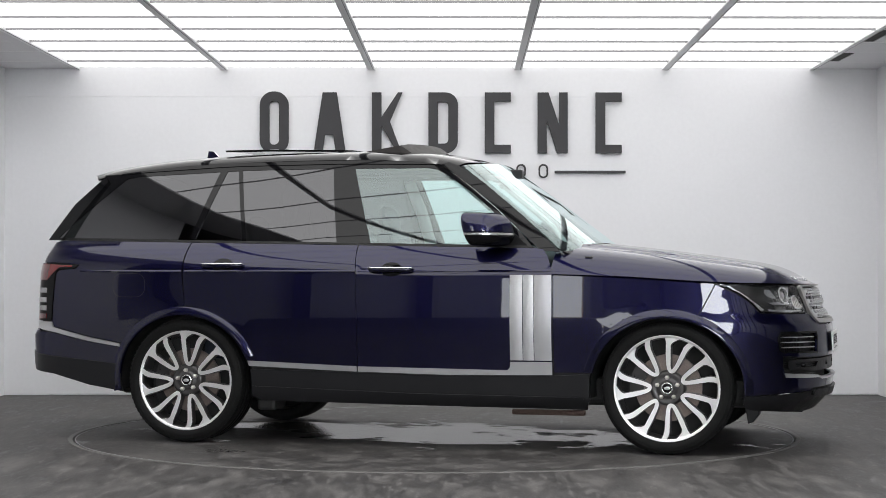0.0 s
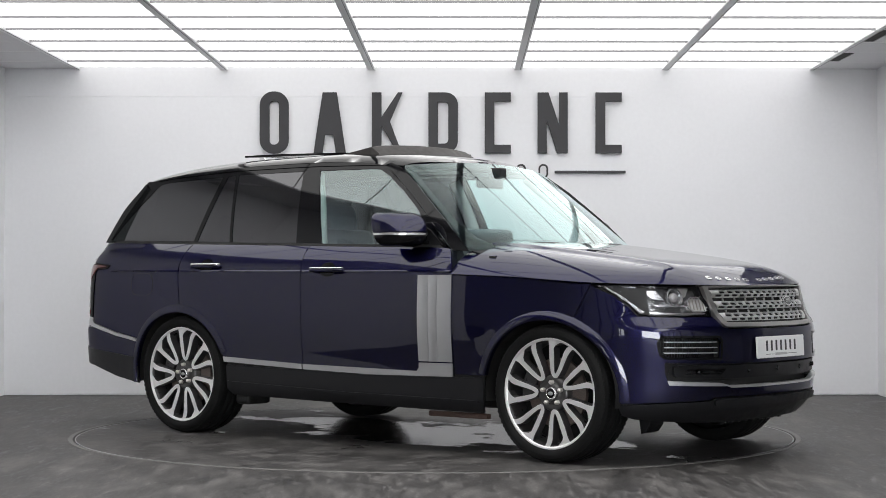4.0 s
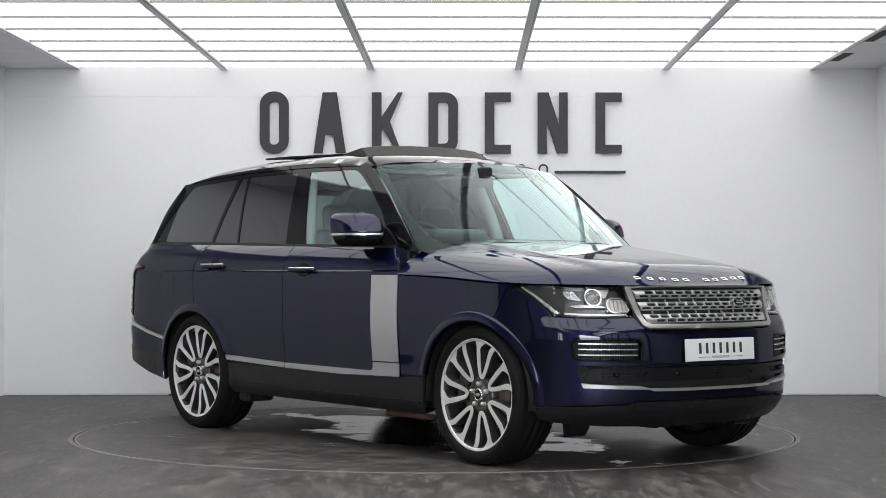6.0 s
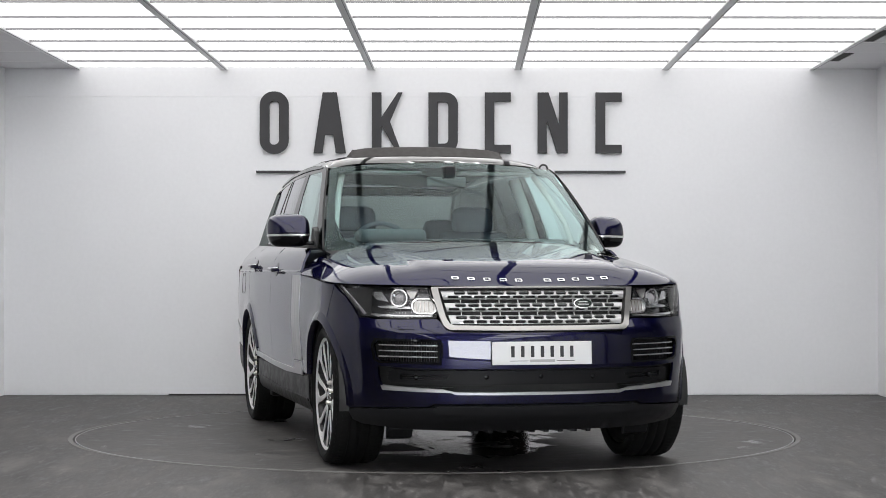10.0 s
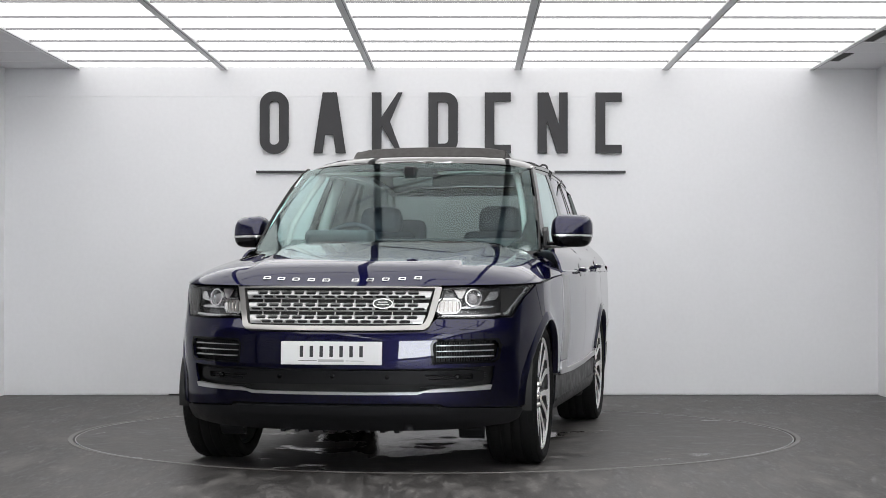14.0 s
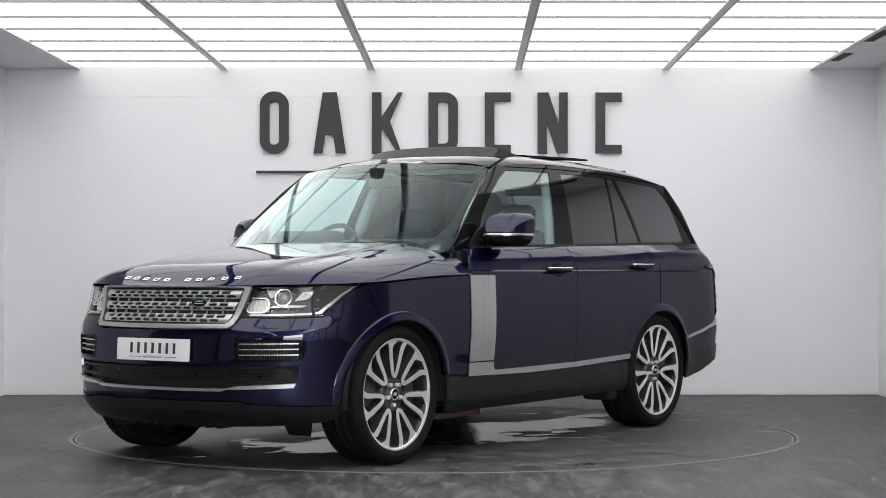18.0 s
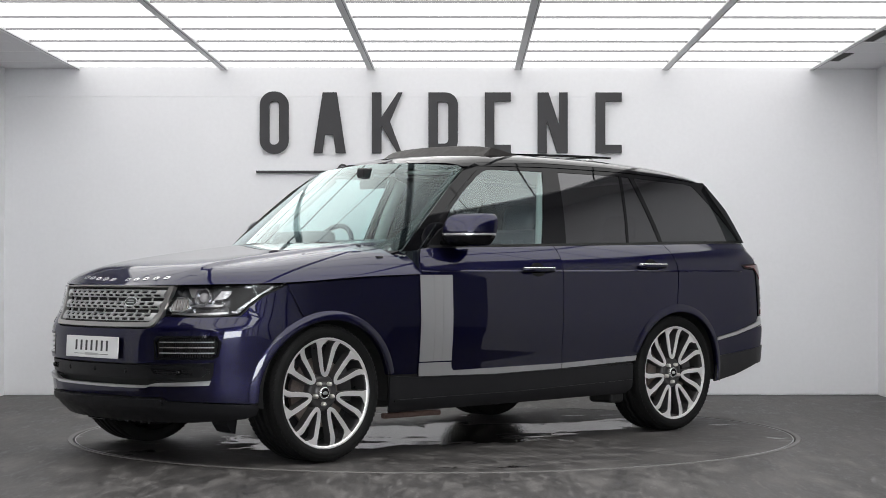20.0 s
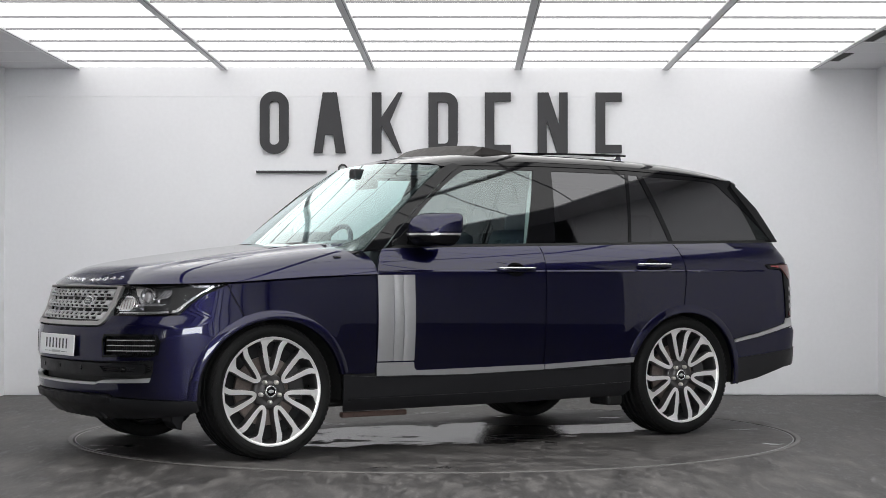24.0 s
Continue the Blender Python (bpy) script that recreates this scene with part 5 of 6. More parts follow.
def headlamp(side):
    mir = lambda pts: [(side * a, b) for a, b in pts]
    out = on_nose([(0.545, 0.953), (0.70, 0.956), (0.85, 0.962)]) + [(UC - ux(1.95, 0.966), 0.966), (UC - ux(1.752, 0.964), 0.964), (UC - ux(1.865, 0.908), 0.908), (UC - ux(1.935, 0.853), 0.853), (UC - ux(1.98, 0.802), 0.802)] + on_nose([(0.80, 0.797), (0.70, 0.795), (0.518, 0.797), (0.505, 0.83), (0.512, 0.87), (0.535, 0.90)])
    lamp = panel("headlamp", mir(out), around, M["bowl"], car, "clear headlamp with a round projector and an oval lamp", out=-0.055, depth=0.004, gap=-0.001, step=0.04)
    panel("lamp_rim", mir(out), around, M["gloss"], lamp, holes=[mir(inset(out, 0.008))], out=-0.002, depth=0.055, gap=0.001, step=0.05)
    ln = panel("lens", mir(out), around, M["lens"], lamp, out=-0.001, depth=0.003, gap=0.003, step=0.03)
    ln.visible_shadow = False
    # silver light guide along the outer and lower edge, and a fine strip under it
    sx = lambda x, z: (UC - ux(x, z), z)
    hook = [sx(1.80, 0.952), sx(1.875, 0.905), sx(1.945, 0.853), sx(1.985, 0.818)] + on_nose([(0.80, 0.812), (0.70, 0.811), (0.54, 0.812), (0.54, 0.817), (0.70, 0.818), (0.79, 0.822)]) + [sx(1.995, 0.828), sx(1.955, 0.862), sx(1.893, 0.908), sx(1.825, 0.948), sx(1.812, 0.957)]
    panel("light_guide", mir(hook), around, M["guide"], lamp, "silver hook-shaped light guide", out=-0.016, depth=0.012, gap=0, step=0.04)
    for k in range(14):
        y = 0.535 + 0.019 * k
        panel("light_dot", mir(on_nose([(y, 0.801), (y + 0.011, 0.801), (y + 0.011, 0.807), (y, 0.807)])), around, M["reflector"], lamp, out=-0.008, depth=0.006, gap=0)
    shelf = on_nose([(0.60, 0.945), (0.66, 0.948), (0.64, 0.905), (0.625, 0.905)])
    panel("inner_blade", mir(shelf), around, M["reflector"], lamp, out=-0.030, depth=0.01, gap=0, step=0.04)
    for pts in ([(0.63, 0.852), (0.78, 0.852), (0.80, 0.862), (0.745, 0.866), (0.65, 0.862)], [(0.745, 0.885), (0.80, 0.895), (0.83, 0.935), (0.775, 0.935)]):
        panel("inner_ledge", mir(on_nose(pts)), around, M["guide"], lamp, out=-0.026, depth=0.012, gap=0, step=0.04)
    for y, z, a, b, nm in ((0.692, 0.903, 0.047, 0.045, "projector"), (0.572, 0.862, 0.068, 0.040, "oval_lamp")):
        s0 = sy(y, z)
        loop_ = lambda d: rounded(s0 - a + d, z - b + d, s0 + a - d, z + b - d, b - d - 0.001, 9)
        panel("lamp_ring", mir(loop_(0.0)), around, M["chrome"], lamp, "bright chrome ring", holes=[mir(loop_(0.0065))], out=-0.014, depth=0.03, gap=0, step=0.05)
        c = Vector(around(np.array([side * s0]), np.array([z]))[0])
        n = Vector(normals(around, np.array([side * s0]), np.array([z]))[0])
        if nm == "projector":
            panel("projector_cup", mir(loop_(0.0065)), around, M["bowl"], lamp, out=-0.034, depth=0.004, gap=0)
            bm = bmesh.new()
            bmesh.ops.create_uvsphere(bm, u_segments=24, v_segments=14, radius=1)
            bmesh.ops.transform(bm, matrix=Matrix.Translation(c - n * 0.036) @ n.to_track_quat("Z", "Y").to_matrix().to_4x4() @ Matrix.Diagonal((0.027, 0.027, 0.018, 1)), verts=bm.verts)
            part(nm, bm, M["greylens"], lamp, smooth=True)
        else:
            panel(nm, mir(loop_(0.008)), around, M["reflector"], lamp, "pale ribbed oval lamp", out=-0.026, depth=0.004, gap=0)
            for k in range(5):
                q = s0 - 0.045 + 0.0225 * k
                panel("lamp_rib", mir([(q - 0.003, z - 0.024), (q + 0.003, z - 0.024), (q + 0.003, z + 0.024), (q - 0.003, z + 0.024)]), around, M["amber"], lamp, out=-0.0235, depth=0.003, gap=0)


def mirror_wing(side):
    """A door mirror: navy cap, black base and a thin lamp strip."""
    mir = new("door_mirror")
    mir.parent = car
    mir["label"] = "navy door mirror with a black lower half"
    c = Vector((0.432, side * 0.995, 1.277))

    def pod(z0, z1, mat, nm, grow=0.0):
        vs, fs = [], []
        nu, nv = 32, 14
        for j in range(nv + 1):
            z = z0 + (z1 - z0) * j / nv
            k = max(0.0, 1 - abs((z - c.z) / 0.097) ** 3.0) ** 0.45
            for i in range(nu):
                a = 2 * math.pi * i / nu
                ca, sa = math.cos(a), math.sin(a)
                fx = math.copysign(abs(ca) ** 0.75, ca) * (0.150 if ca > 0 else 0.066)
                fy = math.copysign(abs(sa) ** 0.65, sa) * 0.118
                vs.append((c.x - 0.03 + fx * (0.25 + 0.75 * k) * (1 + grow) - 0.45 * fy - 0.25 * (z - c.z), c.y + side * fy * (0.45 + 0.55 * k) * (1 + grow), z))
        for j in range(nv):
            for i in range(nu):
                l = (i + 1) % nu
                fs.append((j * nu + i, j * nu + l, (j + 1) * nu + l, (j + 1) * nu + i))
        fs += [tuple(range(nu))[::-1], tuple(nv * nu + i for i in range(nu))]
        me = mesh_of(nm, vs, fs, mat, True)
        bm = bmesh.new()
        bm.from_mesh(me)
        bmesh.ops.recalc_face_normals(bm, faces=bm.faces)
        bm.to_mesh(me)
        bm.free()
        return part(nm, me, mat, mir)
    pod(1.2565, 1.3735, M["paint"], "cap")
    pod(1.1805, 1.256, M["gloss"], "lower_shell", -0.02)
    pod(1.242, 1.2545, M["guide"], "lamp_strip", 0.006)
    part("stalk", box((0.44, side * 0.80, 1.190), (0.54, side * 0.96, 1.212), 0.01), M["gloss"], mir)
    part("foot", prism([(0.40, 1.19), (0.66, 1.185), (0.56, 1.275), (0.50, 1.30)], 0.03, lambda a, b, d: (a - 0.02, side * (0.828 + d), b)), M["plastic"], mir)
    part("mirror_glass", box((0.335, side * 0.91, 1.20), (0.342, side * 1.07, 1.35), 0.004), M["chrome"], mir)


def wheel_proto(phase, rear):
    """One alloy wheel about the y axis, its outer face towards -y; phase turns the spokes, rear is the angle of the caliper."""
    w = new("wheel")
    w["label"] = "polished alloy wheel with forked spokes and a black low-profile tyre"
    R, r = 0.374, 0.303
    prof = [(r - 0.012, -0.118), (r + 0.003, -0.129), (0.320, -0.137), (0.338, -0.139), (0.354, -0.134), (0.366, -0.122), (R - 0.001, -0.105), (R, -0.06)]
    prof = prof + [(R, -0.058), (R - 0.007, -0.056), (R - 0.007, -0.046), (R, -0.044), (R, -0.006), (R - 0.007, -0.004), (R - 0.007, 0.004), (R, 0.006), (R, 0.044), (R - 0.007, 0.046), (R - 0.007, 0.056), (R, 0.058)]
    prof += [(R, 0.06), (R - 0.001, 0.105), (0.358, 0.134), (0.33, 0.138), (r, 0.128)]
    vs, fs = lathe(prof, 80)
    part("tyre", mesh_of("tyre", vs, fs, M["tyre"], True), M["tyre"], w)
    blocks = bmesh.new()
    for i in range(80):
        for y in (-0.117, -0.088, 0.088, 0.117):
            add_box(blocks, (-0.008, y - 0.013, -0.004), (0.008, y + 0.013, 0.004), Matrix.Rotation(2 * math.pi * i / 80, 4, "Y") @ Matrix.Translation((0, 0, R - 0.0042 - (0.0085 if abs(y) > 0.1 else 0))) @ Matrix.Rotation(0.25 if y > 0 else -0.25, 4, "Z"))
    tagged(part("tread", blocks, M["tyre"], w), kind="stuff")
    for k in range(2):
        vs, fs = lathe([(0.3285 + 0.018 * k, -0.1375 + 0.001 * k), (0.330 + 0.018 * k, -0.1405 + 0.0015 * k), (0.3315 + 0.018 * k, -0.1375 + 0.001 * k)], 80)
        part("sidewall_rib", mesh_of("sidewall_rib", vs, fs, M["tyre"], True), M["tyre"], w)
    vs, fs = lathe([(r - 0.022, 0.10), (r - 0.024, -0.09), (r - 0.020, -0.112), (r - 0.002, -0.122), (r, -0.115), (r - 0.006, 0.12)], 96)
    part("rim", mesh_of("rim", vs, fs, M["rimdark"], True), M["rimdark"], w)
    vs, fs = lathe([(r - 0.017, -0.118), (r - 0.012, -0.1215), (r - 0.003, -0.1265), (r + 0.0005, -0.1245)], 96)
    part("rim_lip", mesh_of("rim_lip", vs, fs, M["rimcut"], True), M["rimcut"], w)
    # seven forked spokes; points as (radius, degrees clockwise)
    fork = [(0.290, 0.0), (0.262, 1.0), (0.24, 0.8), (0.20, 0.0), (0.15, 0.0), (0.125, 0.5), (0.108, 2.0), (0.095, 6.5), (0.088, 13.0), (0.087, 20.0), (0.095, 26.5), (0.112, 29.5), (0.15, 31.0), (0.20, 31.0), (0.235, 31.0), (0.265, 32.2), (0.290, 34.5),
            (0.290, 28.5), (0.272, 26.0), (0.25, 24.3), (0.22, 23.8), (0.16, 22.3), (0.13, 20.5), (0.114, 17.5), (0.109, 15.5), (0.114, 13.0), (0.13, 10.8), (0.16, 9.2), (0.20, 8.0), (0.245, 7.2), (0.262, 9.5), (0.275, 13.5), (0.290, 17.5)]

    def plane(q, ang):
        t = radians(90 - ang)
        return q * math.cos(t), q * math.sin(t)

    def face_y(a, b, base):
        q = math.hypot(a, b)
        return base + 0.020 * max(0.0, 1 - (q / 0.30)) ** 1.0
    for i in range(7):
        turn = 360 * i / 7 + phase
        smooth_loop = dense([plane(q, ang + turn) for q, ang in fork], 1, True)
        bm = prism(smooth_loop, -0.004, lambda a, b, d: (a, face_y(a, b, -0.1145) + d, b), (), 0.0012)
        part("spoke", bm, M["rimcut"], w, "polished forked spoke face")
        bm = prism(inset(smooth_loop, -0.0028), 0.050, lambda a, b, d: (a, face_y(a, b, -0.1140) + d, b))
        part("spoke_back", bm, M["rimdark"], w)
    vs, fs = lathe([(0.0, -0.088), (0.034, -0.088), (0.038, -0.101), (0.046, -0.101), (0.050, -0.092), (0.070, -0.090), (0.080, -0.096), (0.092, -0.092), (0.100, -0.080), (0.104, -0.03), (0.06, -0.02)], 48)
    part("hub", mesh_of("hub", vs, fs, M["hubgrey"], True), M["hubgrey"], w)
    vs, fs = lathe([(0.0, -0.112), (0.022, -0.111), (0.030, -0.108), (0.033, -0.098), (0.033, -0.09)], 40)
    part("centre_cap", mesh_of("centre_cap", vs, fs, M["gloss"], True), M["gloss"], w)
    vs, fs = lathe([(0.026, -0.110), (0.029, -0.1125), (0.033, -0.109), (0.034, -0.098)], 40)
    part("cap_ring", mesh_of("cap_ring", vs, fs, M["chrome"], True), M["chrome"], w)
    bm = bmesh.new()
    bmesh.ops.create_uvsphere(bm, u_segments=18, v_segments=8, radius=1, matrix=Matrix.Translation((0, -0.111, 0)) @ Matrix.Diagonal((0.018, 0.002, 0.010, 1)))
    part("cap_oval", bm, M["satin"], w, smooth=True)
    for i in range(5):
        a = 2 * math.pi * i / 5 + 0.3 - radians(phase)
        vs, fs = lathe([(0.0, -0.117), (0.009, -0.116), (0.0125, -0.110), (0.0135, -0.085)], 6)
        vs = [(p[0] + 0.060 * math.cos(a), p[1], p[2] + 0.060 * math.sin(a)) for p in vs]
        part("wheel_nut", mesh_of("wheel_nut", vs, fs, M["bronze"], True), M["bronze"], w)
    vs, fs = lathe([(0.09, -0.048), (0.190, -0.048), (0.190, -0.024), (0.09, -0.024)], 64)
    part("brake_disc", mesh_of("brake_disc", vs, fs, M["disc_iron"], False), M["disc_iron"], w)
    vs, fs = lathe([(0.0, 0.03), (r - 0.02, 0.03)], 48)
    part("backplate", mesh_of("backplate", vs, fs, M["black"], False), M["black"], w)
    cal = [(0.19 * math.cos(t) * q, 0.19 * math.sin(t) * q) for q, rng in ((1.15, np.linspace(rear - 0.45, rear + 0.45, 8)), (0.72, np.linspace(rear + 0.45, rear - 0.45, 8))) for t in rng]
    part("caliper", prism(cal, 0.06, lambda a, b, d: (a, -0.070 + d, b), (), 0.004), M["rimdark"], w)
    return w


def wheels():
    """The same casting on both sides, each stopped at its own angle."""
    y, z = 0.828, HUBZ + 0.001
    for ax, side, phase in ((AXLE, -1, -2.0), (-AXLE, -1, -8.0), (AXLE, 1, 37.5), (-AXLE, 1, 33.0)):
        w = wheel_proto(phase, 2.95 if side < 0 else 0.2)
        w.parent = car
        w.matrix_basis = pose(ax, side * y, z, 0, 0, 0 if side < 0 else 180)


def details():
    # plate with plain bars
    pl = new("number_plate")
    pl.parent = car
    pl["label"] = "white front plate with dark upright bars"
    z = 0.623
    bm = box((-0.004, -0.262, -0.0585), (0.004, 0.262, 0.0585), 0.003)
    part("plate_board", bm, M["plate"], pl)
    for i in range(7):
        y = 0.155 - 0.0515 * i
        part("plate_bar", box((0.004, y - 0.009, -0.020), (0.0052, y + 0.009, 0.036)), M["plate_ink"], pl)
    for a, b, c, d, mt in ((0.075, 0.17, -0.0400, -0.0375, "plate_ink"), (-0.17, -0.075, -0.0400, -0.0375, "plate_ink"), (-0.066, 0.066, -0.045, -0.032, "plate_grey")):
        part("plate_line", box((0.004, a, c), (0.0052, b, d)), M[mt], pl)
    pl.matrix_basis = pose(2.338, 0.0, z, 0, -3, 0)
    # raised blocks along the bonnet's leading edge
    for i, y in enumerate((-0.402, -0.322, -0.238, -0.158, -0.082, 0.072, 0.152, 0.236, 0.318, 0.398)):
        y = -y
        x0 = 2.160 - 0.25 * y * y
        zz = float(bonnet_z(x0, y))
        gx = float(bonnet_z(x0 + 1e-3, y) - bonnet_z(x0 - 1e-3, y)) / 2e-3
        b = part("bonnet_block", prism(rounded(-0.014, -0.019, 0.014, 0.019, 0.005, 3), 0.006, lambda a, b_, d: (a, b_, d - 0.002), [rounded(-0.008, -0.0125, 0.008, 0.0125, 0.003, 3)]), M["chrome"], car, "small hollow silver block on the bonnet edge")
        b.matrix_basis = Matrix.Translation((x0, y, zz)) @ Matrix.Rotation(math.atan(-gx), 4, "Y")
    # wipers
    for s, ya, yb in ((1, 0.62, 0.05), (1, -0.02, -0.60)):
        pts = [screen(np.array([ya + (yb - ya) * t]), np.array([1.172 + 0.012 * math.sin(math.pi * t)]))[0] + np.array([0.016, 0, 0.01]) for t in np.linspace(0, 1, 9)]
        part("wiper", tube_mesh("wiper", pts, [0.006, 0.009, 0.010, 0.011, 0.012, 0.011, 0.010, 0.009, 0.006], M["rubber"]), M["rubber"], car, "black wiper blade at the foot of the windscreen")
    # scuttle
    pan = [(0.0, 1.135), (0.4, 1.135), (0.8, 1.12), (0.85, 1.15), (0.4, 1.165), (0.0, 1.168)]
    panel("scuttle", pan + [(-a, b) for a, b in reversed(pan) if a > 1e-6], screen, M["plastic"], car, "black scuttle under the windscreen", out=0.004)
    # aerial fin
    fin = prism([(-1.72, 1.755), (-1.60, 1.757), (-1.67, 1.826), (-1.705, 1.828)], 0.02, lambda a, b, d: (a, d - 0.01, b), (), 0.004)
    part("aerial_fin", fin, M["paint"], car)
    # raised deflector and the tilted glass of the sunroof
    rows_, vs, fs = 12, [], []
    for i in range(rows_ + 1):
        y = -0.495 + 0.99 * i / rows_
        x = -0.07 - 0.09 * (y / 0.495) ** 2
        zb = float(roof_at(np.array([x]), np.array([y]))[0][2])
        e = min(1.0, 0.86 + 3.2 * (1 - abs(y) / 0.495))
        vs += [(x, y, zb - 0.004), (x - 0.075, y * 0.985, zb + 0.052 * e), (x - 0.085, y * 0.985, zb + 0.054 * e), (x - 0.075, y, zb - 0.004)]
    for i in range(rows_):
        for q in range(4):
            fs.append((i * 4 + q, i * 4 + (q + 1) % 4, (i + 1) * 4 + (q + 1) % 4, (i + 1) * 4 + q))
    fs += [(0, 1, 2, 3), (rows_ * 4 + 3, rows_ * 4 + 2, rows_ * 4 + 1, rows_ * 4)]
    part("wind_deflector", mesh_of("wind_deflector", vs, fs, M["deflector"]), M["deflector"], car, "raised brown mesh wind deflector at the sunroof")
    for s in (1, -1):
        q0, q1 = -0.235, -0.46
        z0, z1 = (float(roof_at(np.array([q]), np.array([0.49]))[0][2]) for q in (q0, q1))
        part("deflector_arm", prism([(q0 + 0.02, z0 - 0.004), (q0, z0 + 0.045), (q1, z1 + 0.002), (q1, z1 - 0.004)], 0.012, lambda a, b, d: (a, s * 0.482 + d, b)), M["deflector"], car)
    panel("sunroof_glass", rounded(-1.42, -0.47, -0.62, 0.47, 0.06), lambda x, y: roof_at(x, y) + np.stack([0 * x, 0 * x, 0.012 - 0.035 * (x + 0.62)], -1), M["gloss"], car, "dark sunroof glass slid open above the roof", depth=0.012, step=0.1)


M["deflector"] = grained("brown_black_mesh", (0.016, 0.013, 0.012), 0.6, 400, 0.2, 0.2)


def seat(x, y, wide=0.52, h=0.62):
    s = new("seat")
    s.parent = car
    s["label"] = "navy leather seat"

    def pad(nm, lo, hi, m, bev=0.05):
        part(nm, box(lo, hi, bev, m), M["leather"], s, smooth=True)
    pad("cushion", (-0.26, -wide / 2, 0), (0.26, wide / 2, 0.16), pose(x, y, 0.62, 0, -6, 0))
    pad("backrest", (-0.07, -wide / 2 + 0.02, 0), (0.07, wide / 2 - 0.02, h), pose(x - 0.25, y, 0.70, 0, -16, 0), 0.055)
    for k in range(3):
        pad("bolster", (0.035, -0.15 + 0.1 * k, 0.08), (0.085, -0.055 + 0.1 * k, h - 0.08), pose(x - 0.25, y, 0.70, 0, -16, 0), 0.02)
    pad("headrest", (-0.05, -0.14, 0), (0.05, 0.14, 0.20), pose(x - 0.25 - 0.285 * (h - 0.03), y, 0.70 + 0.96 * (h - 0.03), 0, -10, 0), 0.06)


def interior():
    for y in (-0.40, 0.40):
        seat(-0.15, y)
    for y in (-0.42, 0.42):
        seat(-1.10, y, 0.56, 0.56)
    part("cabin_floor", box((-2.2, -0.82, 0.42), (1.0, 0.82, 0.50)), M["rubber"], car)
    part("firewall", box((0.98, -0.86, 0.42), (1.02, 0.86, 1.12)), M["rubber"], car)
    pr = [(0.93, 1.10), (0.90, 1.16), (0.66, 1.225), (0.50, 1.235), (0.44, 1.20), (0.42, 0.95), (0.60, 0.60), (0.93, 0.60)]
    part("dashboard", prism([(a, b) for a, b in pr], 1.56, lambda a, b, d: (a - 0.18 * ((d - 0.78) / 0.78) ** 2, d - 0.78, b), (), 0.01), M["dash"], car, "dark grey dashboard")
    part("binnacle", box((0.44, -0.60, 1.20), (0.66, -0.20, 1.285), 0.03), M["dash"], car, smooth=True)
    st = new("steering_wheel")
    st.parent = car
    st["label"] = "dark leather steering wheel"
    pts = [(0, 0.188 * math.cos(a), 0.188 * math.sin(a)) for a in np.linspace(0, 2 * math.pi, 33)]
    part("rim", tube_mesh("rim", pts, 0.016, M["leather"]), M["leather"], st)
    part("boss", box((-0.02, -0.08, -0.07), (0.03, 0.08, 0.05), 0.02), M["dash"], st, smooth=True)
    for a in (0, 180, 270):
        part("spoke", box((-0.008, 0.06, -0.018), (0.008, 0.18, 0.018), 0.004, Matrix.Rotation(radians(a), 4, "X")), M["satin"], st)
    st.matrix_basis = pose(0.33, -0.40, 1.155, 0, -24, 0)
    # headlining, pillars, mirror, tailgate parcel and boot trim
    panel("headlining", rounded(-2.1, -0.62, 0.02, 0.62, 0.1), lambda x, y: roof_at(x, y) - np.array([0, 0, 0.035]), M["rooflining"], car, "dark headlining", depth=0.01, step=0.15)
    for s in (1, -1):
        pts = [(0.60, s * 0.735, 1.15), (0.47, s * 0.715, 1.33), (0.27, s * 0.665, 1.50), (0.12, s * 0.615, 1.63)]
        part("pillar_trim", tube_mesh("pillar_trim", pts, 0.018, M["trim"]), M["trim"], car, "pale grey inner pillar trim")
        part("pillar_trim", tube_mesh("pillar_trim", [(-0.38, s * 0.79, 1.15), (-0.44, s * 0.735, 1.40), (-0.52, s * 0.67, 1.64)], 0.04, M["trim"]), M["trim"], car)
        part("door_card", box((-1.4, s * 0.785 - 0.03, 0.5), (0.68, s * 0.785 + 0.03, 1.165), 0.02), M["leather"], car)
        part("sun_visor", box((0.02, s * 0.36 - 0.24, 1.640), (0.17, s * 0.36 + 0.24, 1.658), 0.008, ), M["trim"], car, "pale grey sun visor folded up")
    part("inner_mirror", box((0.30, -0.125, 1.550), (0.325, 0.125, 1.615), 0.01), M["hubgrey"], car, "dark grey rear-view mirror")
    part("mirror_stem", box((0.33, -0.035, 1.60), (0.42, 0.035, 1.675), 0.01), M["plastic"], car)
    part("boot_trim", box((-2.2, -0.75, 0.5), (-1.45, 0.75, 1.05), 0.02), M["rubber"], car)


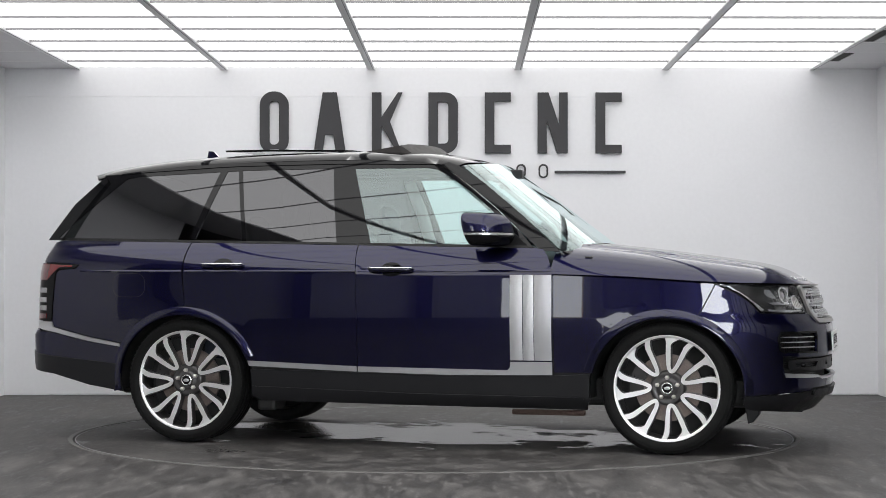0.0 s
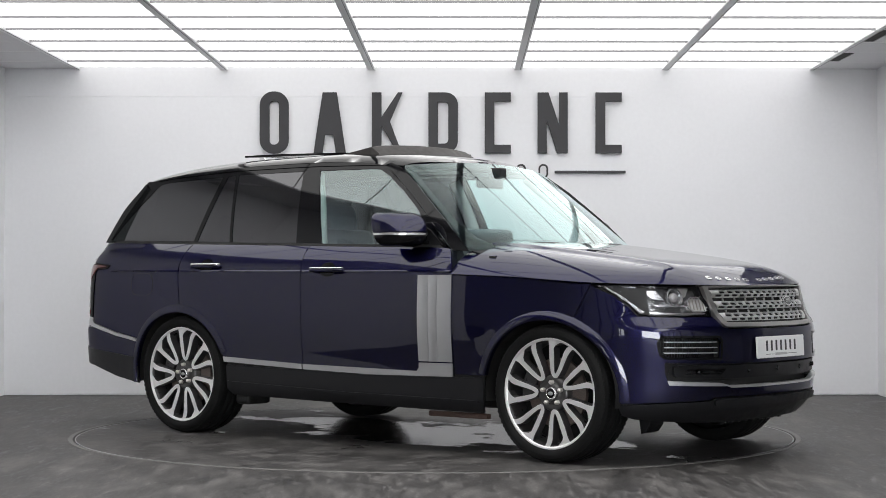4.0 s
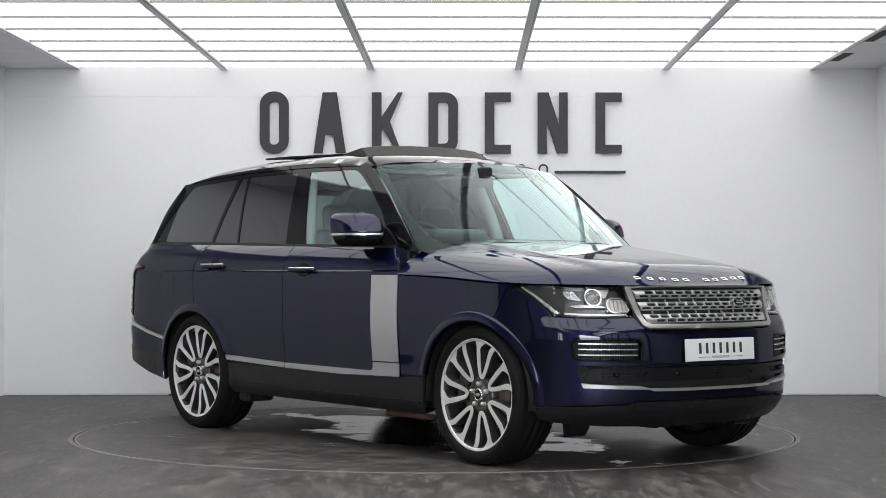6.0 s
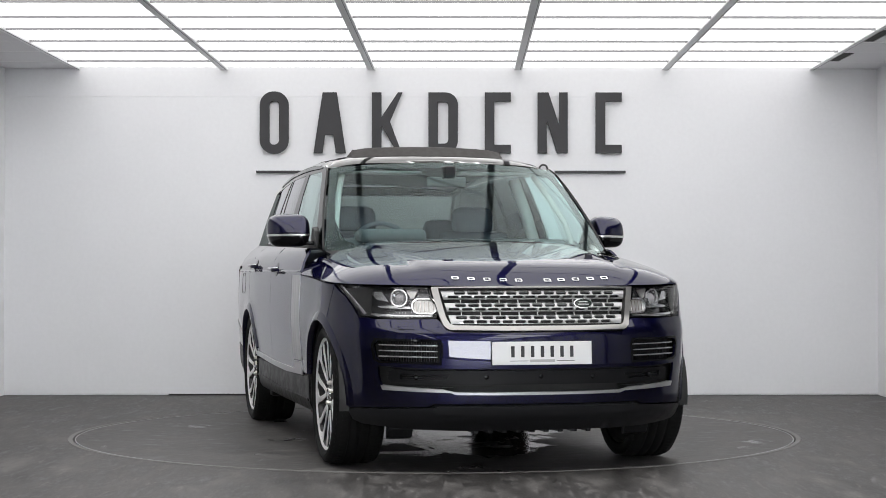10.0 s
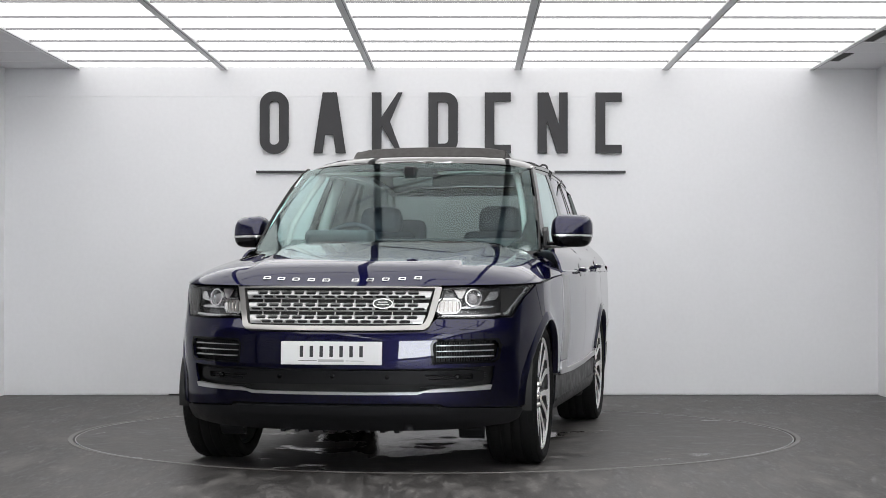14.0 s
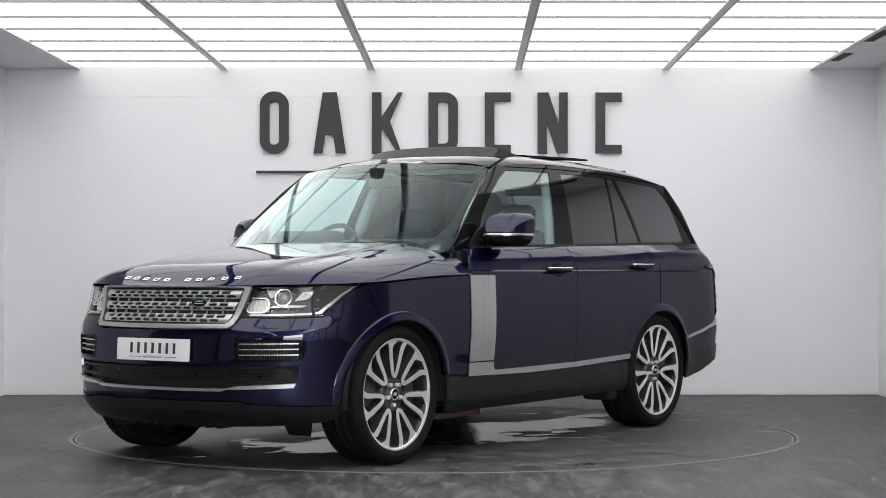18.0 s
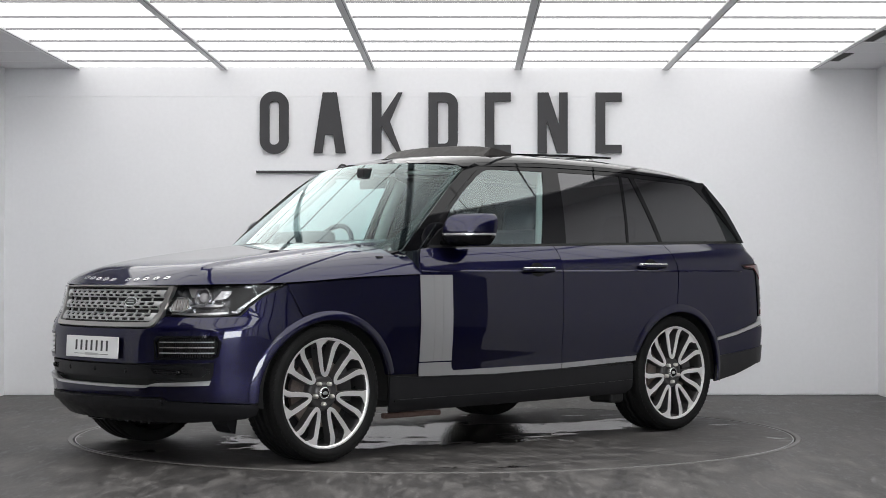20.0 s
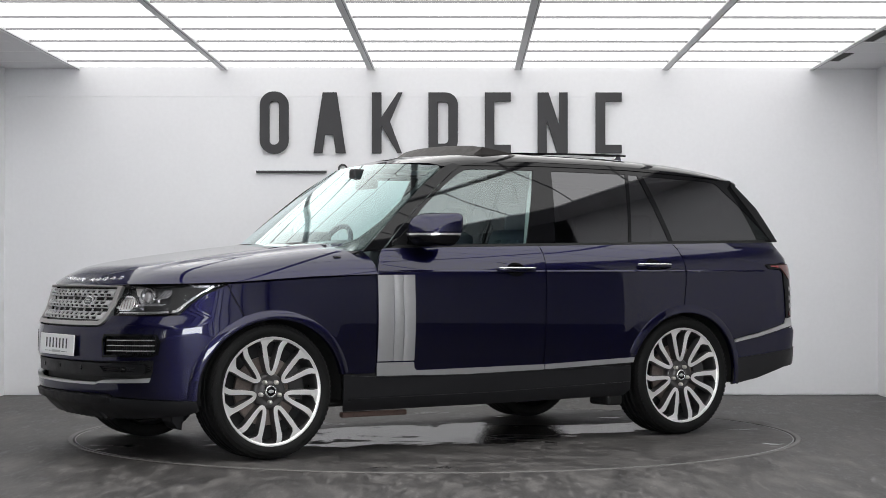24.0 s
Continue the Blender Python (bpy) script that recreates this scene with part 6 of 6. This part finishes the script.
def underside():
    part("floor_pan", box((-1.85, -0.78, 0.26), (1.95, 0.78, 0.42), 0.03), M["rubber"], car)
    part("rear_underbody", box((-2.10, -0.52, 0.26), (-1.84, 0.52, 0.44), 0.03), M["rubber"], car, "black rear underbody")
    for ax in (AXLE, -AXLE):
        part("axle", tube_mesh("axle", [(ax, -0.75, HUBZ - 0.03), (ax, 0.75, HUBZ - 0.03)], 0.045, M["rubber"], 12), M["rubber"], car)
    part("exhaust", tube_mesh("exhaust", [(-0.2, 0.1, 0.23), (-2.2, 0.35, 0.25)], 0.04, M["rubber"], 12), M["rubber"], car)
    for s in (1, -1):
        part("mud_flap", box((-1.02, s * 0.80 - 0.10, 0.20), (-0.90, s * 0.80 + 0.10, 0.27), 0.02), M["rubber"], car)
        part("side_rail", box((0.55, s * 0.86 - 0.02, 0.205), (0.98, s * 0.86 + 0.02, 0.236), 0.008), M["rust"], car, "rusty rail under the sill")
        part("wheel_deflector", prism([(1.87, 0.28), (1.96, 0.28), (1.95, 0.215), (1.92, 0.175), (1.89, 0.165)], 0.13, lambda a, b, d: (a, s * 0.58 + s * d, b), (), 0.006), M["plastic"], car, "black rubber deflector before the front wheel")


for side in (-1, 1):
    body(side)
    cabin_sides(side)
    headlamp(side)
    mirror_wing(side)
tops()
nose()
wheels()
details()
interior()
underside()


# ---- what moves: the turntable and the car on it ----
def motions():
    marks = (0.0, 2.5, 4.5, 7.5, 10.5, 12.5, 15.5, 18.5, 20.5, 21.5, 21.8, 24.0)
    turned = (15.5, 30.6, 42.85, 61.2, 79.65, 91.9, 110.15, 128.4, 140.4, 146.5, 147.67, 147.67)
    ride, spin = [], []
    for k in [i * 0.5 for i in range(44)] + [21.8, 22.1, 23.0, 24.0]:
        a = float(np.interp(k, marks, turned))
        ride.append((k, pose(0, 0, 0, 0, 0, -a) @ Matrix.Translation((0.169, -0.042, 0))))
        spin.append((k, pose(0, 0, 0, 0, 0, -a)))
    walk(car, ride)
    walk(turntable, spin)


motions()
